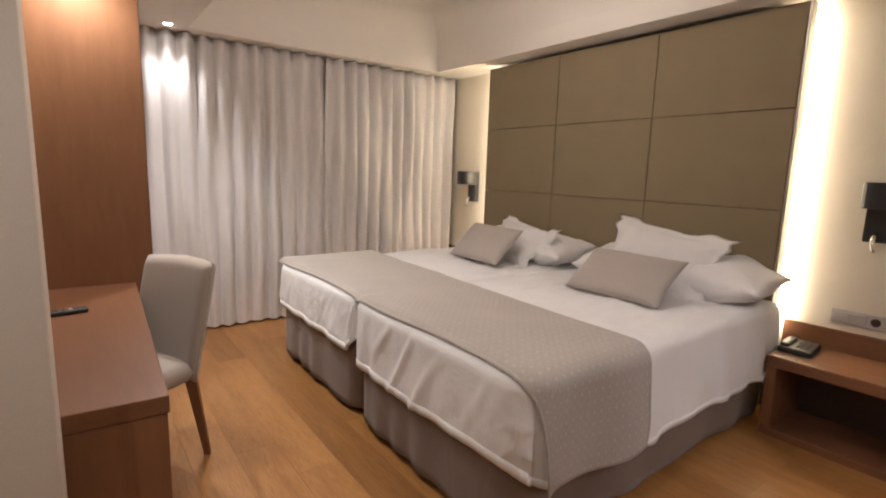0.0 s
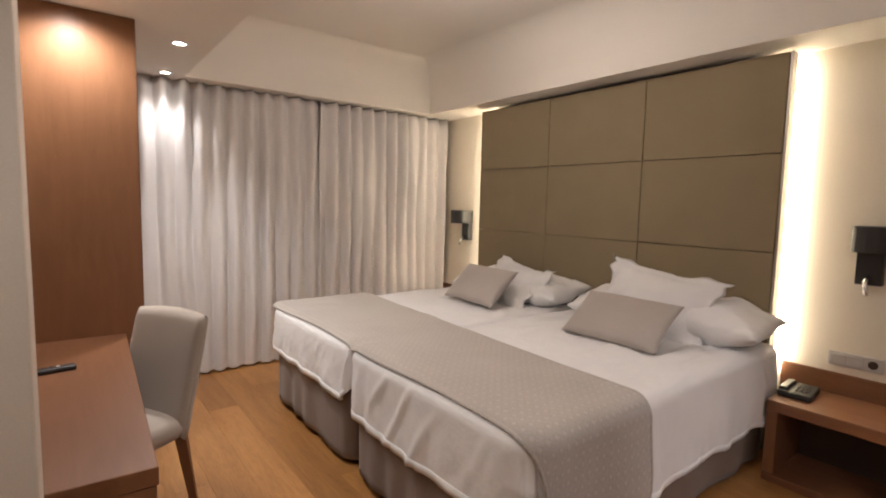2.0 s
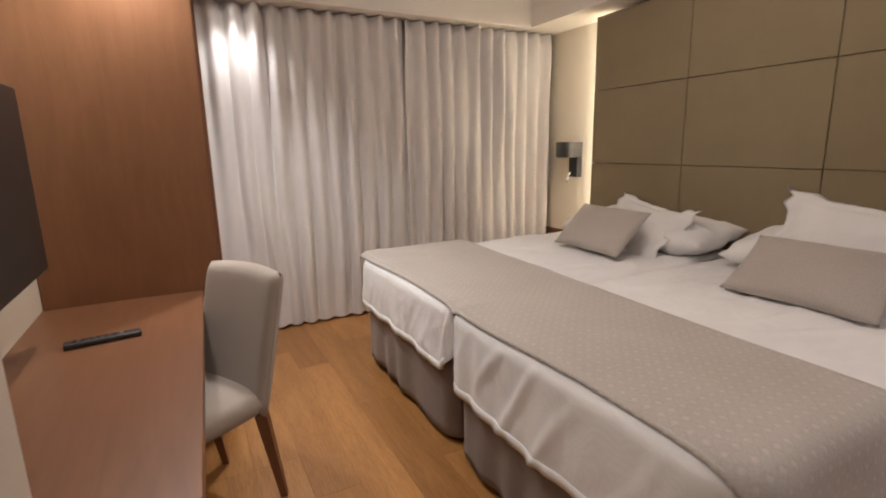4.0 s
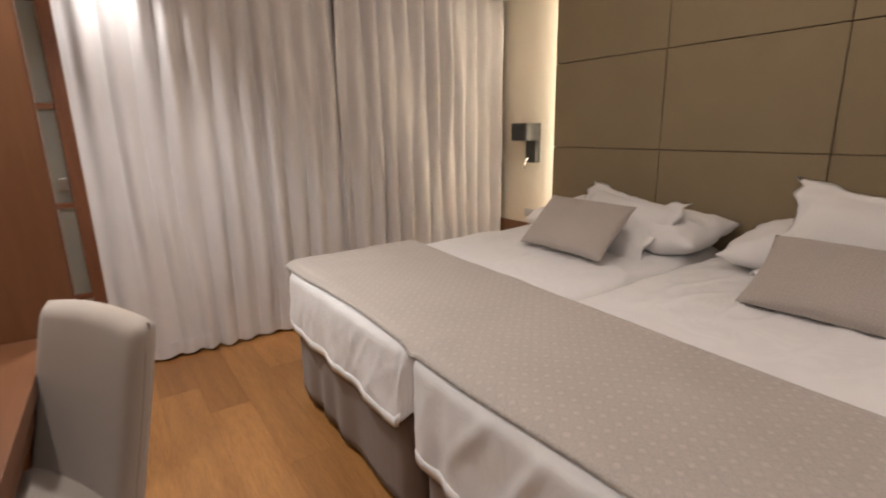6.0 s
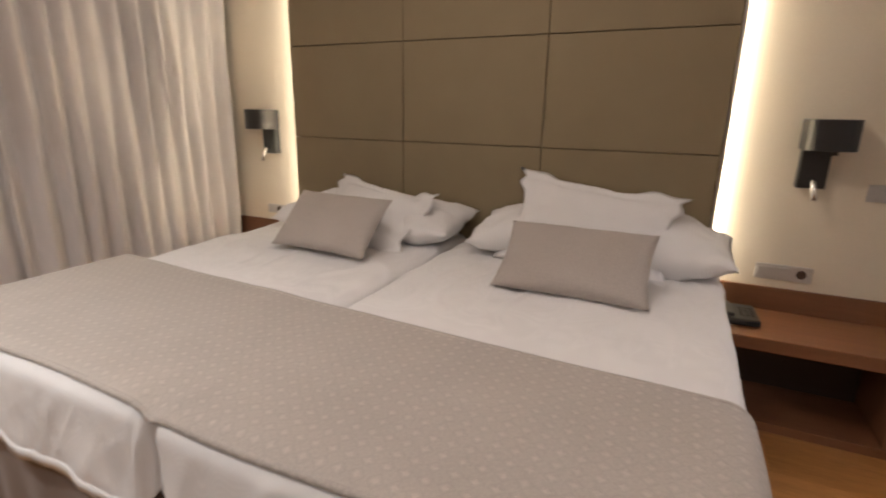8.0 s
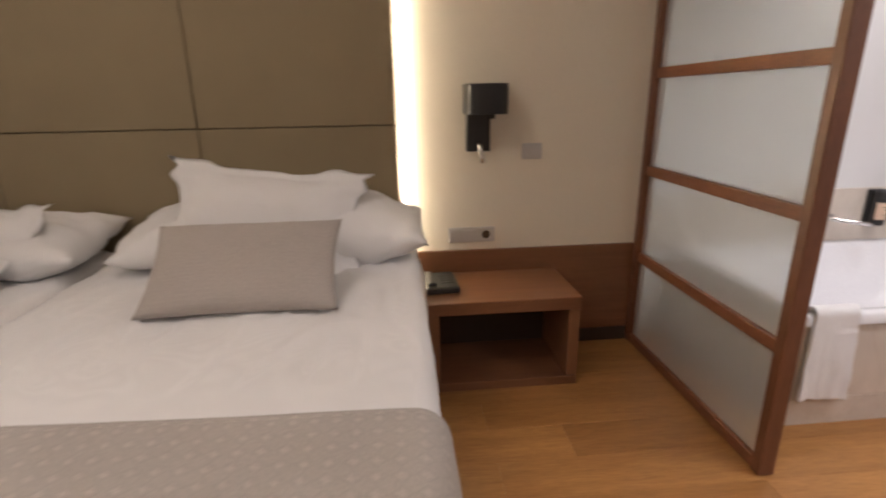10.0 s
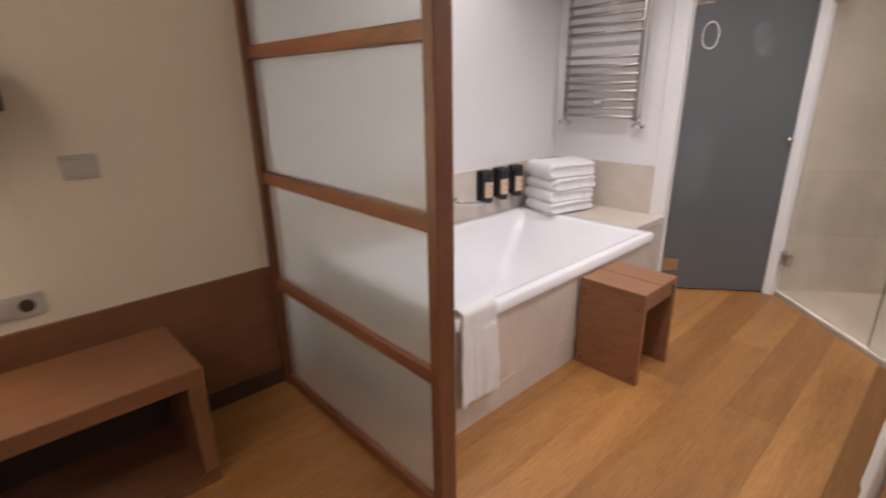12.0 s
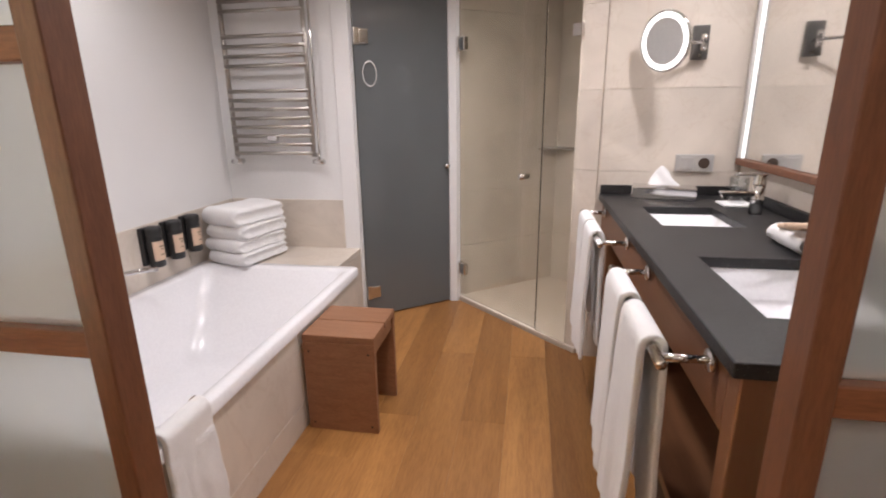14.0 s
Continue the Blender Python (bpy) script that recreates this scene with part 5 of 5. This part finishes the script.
make_towel_rail(-0.865, -0.265)
make_towel_rail(-1.735, -1.12)
for yc, w, fr, bk, sd in ((-0.430, 0.225, 0.52, 0.46, 0.3), (-0.675, 0.225, 0.50, 0.46, 1.2), (-1.31, 0.20, 0.50, 0.44, 2.2), (-1.525, 0.20, 0.47, 0.44, 3.4)):
    hung_towel((1.405, yc, 0.817), "y", w, fr, bk, 0.022, sd, "white terry hand towel hanging over the chrome rail", "hung towels", 0.014)


# ---- mirrors and fittings ----
def make_big_mirror():
    m = thing("wall_mirror", (VB, -1.0, 1.02), "large wood-framed mirror over the basins with a lit edge", "mirror")
    y0, y1, z0, z1 = -1.825, -0.17, 1.022, 2.10
    part("glass", box(VB + 0.020, VB + 0.024, y0 + 0.05, y1 - 0.03, z0 + 0.03, z1 - 0.03, 0), M_MIRROR, m, "silvered mirror")
    part("backing", box(VB, VB + 0.018, y0 + 0.03, y1 - 0.01, z0 + 0.01, z1 - 0.01, 0), M_DARK, m)
    for a in ((y0, y1, z0, z0 + 0.028), (y0, y1, z1 - 0.028, z1)):
        part("frame_bar", box(VB, VB + 0.045, *a, 0.003), M_SCREEN_SHADED, m)
    # far side takes a pale colour in place of the strip's light on it
    for a in ((y0, y0 + 0.020), (y1 - 0.028, y1)):
        part("frame_side", box(VB, VB + 0.045, *a, z0 + 0.029, z1 - 0.029, 0.003), M_PLATE if a[0] < -1 else M_SCREEN_SHADED, m, "frame side coloured pale for the strip's glow" if a[0] < -1 else "")
    part("light_strip", box(VB + 0.020, VB + 0.030, y0 + 0.022, y0 + 0.036, z0 + 0.03, z1 - 0.03, 0.002), M_STRIP, m, "white light strip")
    return m


make_big_mirror()


def make_magnifier():
    c = Vector((1.125, -1.70, 1.536))
    g = thing("magnifying_mirror", (0.95, -1.85, 1.5), "round chrome shaving mirror with a lit white ring", "mirror")
    aim = Matrix.Translation(c) @ Vector((0.77, 0.61, -0.10)).to_track_quat("Z", "Y").to_matrix().to_4x4()
    for nm, prof, mt, lb in (("housing", [(0.001, -0.030), (0.09, -0.028), (0.128, -0.012), (0.132, 0.0), (0.129, 0.006), (0.122, 0.005)], M_CHROME, "chrome housing"),
                             ("light_ring", [(0.099, 0.004), (0.102, 0.0070), (0.117, 0.0070), (0.121, 0.004)], M_RING, "white glowing ring"),
                             ("glass", [(0.001, 0.003), (0.060, 0.0034), (0.099, 0.004)], M_MIRROR, "silvered glass")):
        bm = lathe([(0.92 * r, z) for r, z in prof], 48)
        bm.transform(aim)
        bmesh.ops.recalc_face_normals(bm, faces=bm.faces[:])
        part(nm, bm, mt, g, lb, True)
    part("wall_plate", box(0.912, 0.980, -1.856, -1.834, 1.472, 1.612, 0.004), M_PLATE_DARK, g)
    part("arm", tube([(0.945, -1.834, 1.535), (0.945, -1.795, 1.535), (0.99, -1.77, 1.536), (1.06, -1.745, 1.536), c - Vector((0.012, 0.028, -0.003))], 0.007), M_CHROME, g, "", True)
    for z in (1.505, 1.545):
        part("joint", rod((0.945, -1.795, z), (0.945, -1.795, z + 0.025), 0.012), M_CHROME, g, "", True)
    part("button", rod((0.945, -1.835, 1.490), (0.945, -1.831, 1.490), 0.006), M_CHROME, g)
    return g


make_magnifier()
plate = thing("socket_plate", (0.905, -1.86, 0.98), "grey double socket plate on the tiled wall", "socket")
part("frame", box(0.825, 0.990, -1.856, -1.846, 0.984, 1.064, 0.003), M_PLATE, plate)
part("rocker", box(0.912, 0.972, -1.847, -1.842, 0.996, 1.052, 0.002), M_PLATE, plate)
part("socket", rod((0.868, -1.847, 1.024), (0.868, -1.843, 1.024), 0.024, None, 24), M_DARK, plate, "dark round socket")


# ---- frosted closet door and glass shower ----
JAMB = Vector((2.650, -2.180))
structure("door_frame", prism([(2.642, -2.128), (2.735, -2.122), (2.76, -2.26), (2.690, -2.26), (2.645, -2.195)], 0, 2.9, 0.003), M_WHITE, "white painted door jamb", "door frame")
structure("door_frame", prism([(2.165, -2.545), (2.118, -2.545), (2.098, -2.590), (2.140, -2.66), (2.200, -2.63)], 0, 2.9, 0.003), M_WHITE, "white painted post between door and shower", "door frame")
door = tagged(new("door_1"), "tall frosted grey glass door with chrome hinges, shut", "door", "", "structure")
door.location = (2.40, -2.37, 0)
ORIGIN[door] = Vector(door.location)
A1, A2 = JAMB + Vector((-0.012, -0.008)), Vector((2.172, -2.555))
part("frosted_pane", slab(A2, A1, 0.010, 0.008, 1.985, 0.001), M_FROST_GREY, door)
part("clear_band", slab(A2, A1, 0.010, 1.990, 2.262, 0.001), M_GLASS, door)
along = (A2 - A1).normalized()
across = Vector((along.y, -along.x))
if across.y < 0:
    across = -across


def fitting(a, b, z0, z1, t0, t1, bevel=0.003, start=A1, d=along, n=across):
    p = [start + d * a + n * t0, start + d * b + n * t0, start + d * b + n * t1, start + d * a + n * t1]
    bm = prism([tuple(q) for q in p], z0, z1, bevel)
    bmesh.ops.recalc_face_normals(bm, faces=bm.faces[:])
    return bm


for z in (0.125, 1.63):
    part("hinge", joined(fitting(0.0, 0.030, z, z + 0.09, -0.02, 0.014), fitting(0.028, 0.085, z + 0.005, z + 0.085, -0.02, 0.014, 0.006)), M_CHROME, door, "chrome hinge")
k0 = A1 + along * 0.57
part("knob", rod((*k0, 0.93), (*(k0 + across * 0.035), 0.93), 0.013, 0.016, 20), M_CHROME, door, "small chrome knob", True)

ring_at = A1 + along * 0.082 + across * 0.0125
ring = lathe([(0.062, 0.0), (0.062, 0.0012), (0.071, 0.0012), (0.071, 0.0), (0.062, 0.0)], 40)
ring.transform(Matrix.Translation((*ring_at, 1.478)) @ Vector((*across, 0)).to_track_quat("Z", "Y").to_matrix().to_4x4() @ Matrix.Diagonal((0.62, 1, 1, 1)))
part("ring_mark", ring, M_WHITE, door, "thin white ring marked on the glass", True)

shower = thing("shower_enclosure", (1.77, -2.25, 0), "frameless clear glass shower enclosure with chrome fittings", "shower")
S0, S1 = Vector((2.112, -2.575)), Vector((1.434, -1.918))
sd = (S1 - S0).normalized()
sn = Vector((sd.y, -sd.x))
if sn.y < 0:
    sn = -sn
mid = S0 + sd * (S1 - S0).length * 0.76
pane = part("door_pane", slab(mid - sd * 0.002, S0 + sd * 0.02, 0.008, 0.045, 1.955, 0.0008), M_GLASS, shower)
fixed = part("fixed_pane", slab(S1, mid + sd * 0.002, 0.008, 0.035, 1.955, 0.0008), M_GLASS, shower)
for g in (pane, fixed):
    g.visible_shadow = False
for z in (0.200, 1.615):
    part("hinge", joined(fitting(0.0, 0.028, z, z + 0.085, -0.02, 0.018, 0.003, S0, sd, sn), fitting(0.026, 0.085, z + 0.004, z + 0.081, -0.02, 0.018, 0.008, S0, sd, sn)), M_CHROME, shower, "chrome glass hinge")
kn = S0 + sd * 0.60
part("knob", rod((*(kn - sn * 0.03), 0.915), (*(kn + sn * 0.04), 0.915), 0.015, None, 20), M_CHROME, shower, "chrome knob", True)
part("clamp", fitting((S1 - S0).length - 0.05, (S1 - S0).length, 1.60, 1.655, -0.02, 0.014, 0.003, S0, sd, sn), M_CHROME, shower, "chrome wall clamp")
part("sill", slab(S1 + sd * 0.06, S0 - sd * 0.04, 0.055, 0, 0.032, 0.004), M_MARBLE, shower, "cream stone sill")
tray = thing("shower_floor", (1.5, -2.9, 0), "beige stone shower floor", "shower floor")
part("slab", prism([tuple(S0), tuple(P), tuple(C), tuple(D), (1.30, -2.05), tuple(S1)], -0.012, 0.014), M_MARBLE, tray)
cs = thing("corner_shelf", (1.46, -3.1, 1.0), "slim grey metal shelf in the shower corner", "shelf")
part("tray", prism([tuple(C + Vector((0.0, 0.02))), tuple(C + (P - C).normalized() * 0.19), tuple(C + (P - C).normalized() * 0.10 + (D - C).normalized() * 0.12), tuple(C + (D - C).normalized() * 0.19)], 0.995, 1.010, 0.002), M_STEEL, cs)


# ---- downlights ----
def make_downlight(x, y):
    d = thing("downlight", (x, y, SOFFIT - 0.006), "small round recessed ceiling spotlight, lit; entry and shower ones added as fill", "downlight", "recessed ceiling spotlights")
    ring = lathe([(0.031, 0.0), (0.035, -0.004), (0.045, -0.003), (0.047, 0.005)], 32)
    ring.transform(Matrix.Translation((x, y, SOFFIT - 0.005)))
    part("trim_ring", ring, M_WHITE, d, "white trim ring", True)
    bulb = lathe([(0.001, -0.002), (0.032, 0.001)], 24)
    bulb.transform(Matrix.Translation((x, y, SOFFIT - 0.004)))
    part("bulb", bulb, M_BULB, d, "glowing bulb", True)
    return d


# the entry and shower fills get the same fixture as the real spots
for x, y in BEDROOM_LIGHTS + ENTRY_FILLS + BATH_LIGHTS:
    make_downlight(x, y)


# body for the added tray fill, always out of view
fixture = thing("tray_fill_fixture", (TRAY_FILL[0], TRAY_FILL[1], TRAY), "flat round fill light added unseen in the raised tray, lit", "ceiling light")
rim = lathe([(0.001, 0.0), (0.19, 0.0), (0.19, -0.02), (0.18, -0.024)], 40)
rim.transform(Matrix.Translation((TRAY_FILL[0], TRAY_FILL[1], TRAY - 0.001)))
part("base", rim, M_WHITE, fixture, "", True)
glow = lathe([(0.178, -0.022), (0.165, -0.034), (0.001, -0.040)], 40)
glow.transform(Matrix.Translation((TRAY_FILL[0], TRAY_FILL[1], TRAY - 0.001)))
part("diffuser", glow, M_RING, fixture, "opal glowing diffuser", True)


# ---- pieces: wall tiles, then floor planks ----
def tile_wall(parent, start, end, z0, z1, tw, th, normal, skip=0.0, depth=0.008):
    """Rows of stone tiles on a wall face from start to end in plan."""
    d = end - start
    length = d.length
    d = d.normalized()
    n = normal.normalized() * depth
    cols, rows = math.ceil((length - 1e-3) / tw), math.ceil((z1 - z0) / th)
    for j in range(rows):
        for i in range(cols):
            a, b = i * tw + 0.001, min((i + 1) * tw, length) - 0.001
            c, e = z0 + j * th + 0.001, min(z0 + (j + 1) * th, z1) - 0.001
            if b - a < 0.02 or e - c < 0.02:
                continue
            p = [start + d * a, start + d * b, start + d * b + n, start + d * a + n]
            bm = prism([tuple(q) for q in p], c, e)
            bmesh.ops.recalc_face_normals(bm, faces=bm.faces[:])
            part("tile", bm, M_MARBLE, parent)


tile_wall(wall_tiled, Vector((1.330, -1.868)), Vector((0.712, -1.868)), -0.135, 2.24, 0.66, 0.373, Vector((0, 1)))
tile_wall(wall_tiled, Vector((1.436, -1.935)), Vector((1.330, -1.868)), -0.135, 2.24, 0.66, 0.373, Vector((0.53, 0.85)))
tile_wall(wall_vanity, Vector((0.70, -1.86)), Vector((0.70, -0.06)), -0.135, 2.24, 0.66, 0.373, Vector((1, 0)), 0, 0.001)
nl = Vector(((P - C).y, -(P - C).x))
nl = nl if nl.x < 0 else -nl
tile_wall(shower_left, P, C, 0.0, 2.25, 0.56, 0.373, nl)
nb = Vector(((D - C).y, -(D - C).x))
nb = nb if nb.x > 0 else -nb
tile_wall(shower_back, C, D + (D - C) * 0.25, 0.0, 2.25, 0.56, 0.373, nb)

PLANK_W, plank_meshes = 0.186, {}
rng = random.Random(7)


def plank_mesh(length):
    key = round(length, 3)
    if key not in plank_meshes:
        bm = box(-PLANK_W / 2 + 0.0002, PLANK_W / 2 - 0.0002, -key / 2 + 0.0002, key / 2 - 0.0002, -0.014, 0.0, 0)
        top = [e for e in bm.edges if all(v.co.z > -0.001 for v in e.verts)]
        bmesh.ops.bevel(bm, geom=top, offset=0.0006, segments=1, affect="EDGES")
        me = bpy.data.meshes.new("plank")
        bm.to_mesh(me)
        bm.free()
        me.materials.append(M_FLOOR)
        plank_meshes[key] = me
    return plank_meshes[key]


x, col = -1.25, 0
while x < 3.5:
    y = -3.6 - rng.choice((0.0, 0.3, 0.6, 0.9))
    while y < 4.6:
        length = rng.choice((1.2, 1.5, 1.8))
        if y + length > -3.7:
            ob = new("plank", plank_mesh(length))
            ob.location = (x + PLANK_W / 2, y + length / 2, 0)
            ob.parent = floor_ob
        y += length
    x += PLANK_W
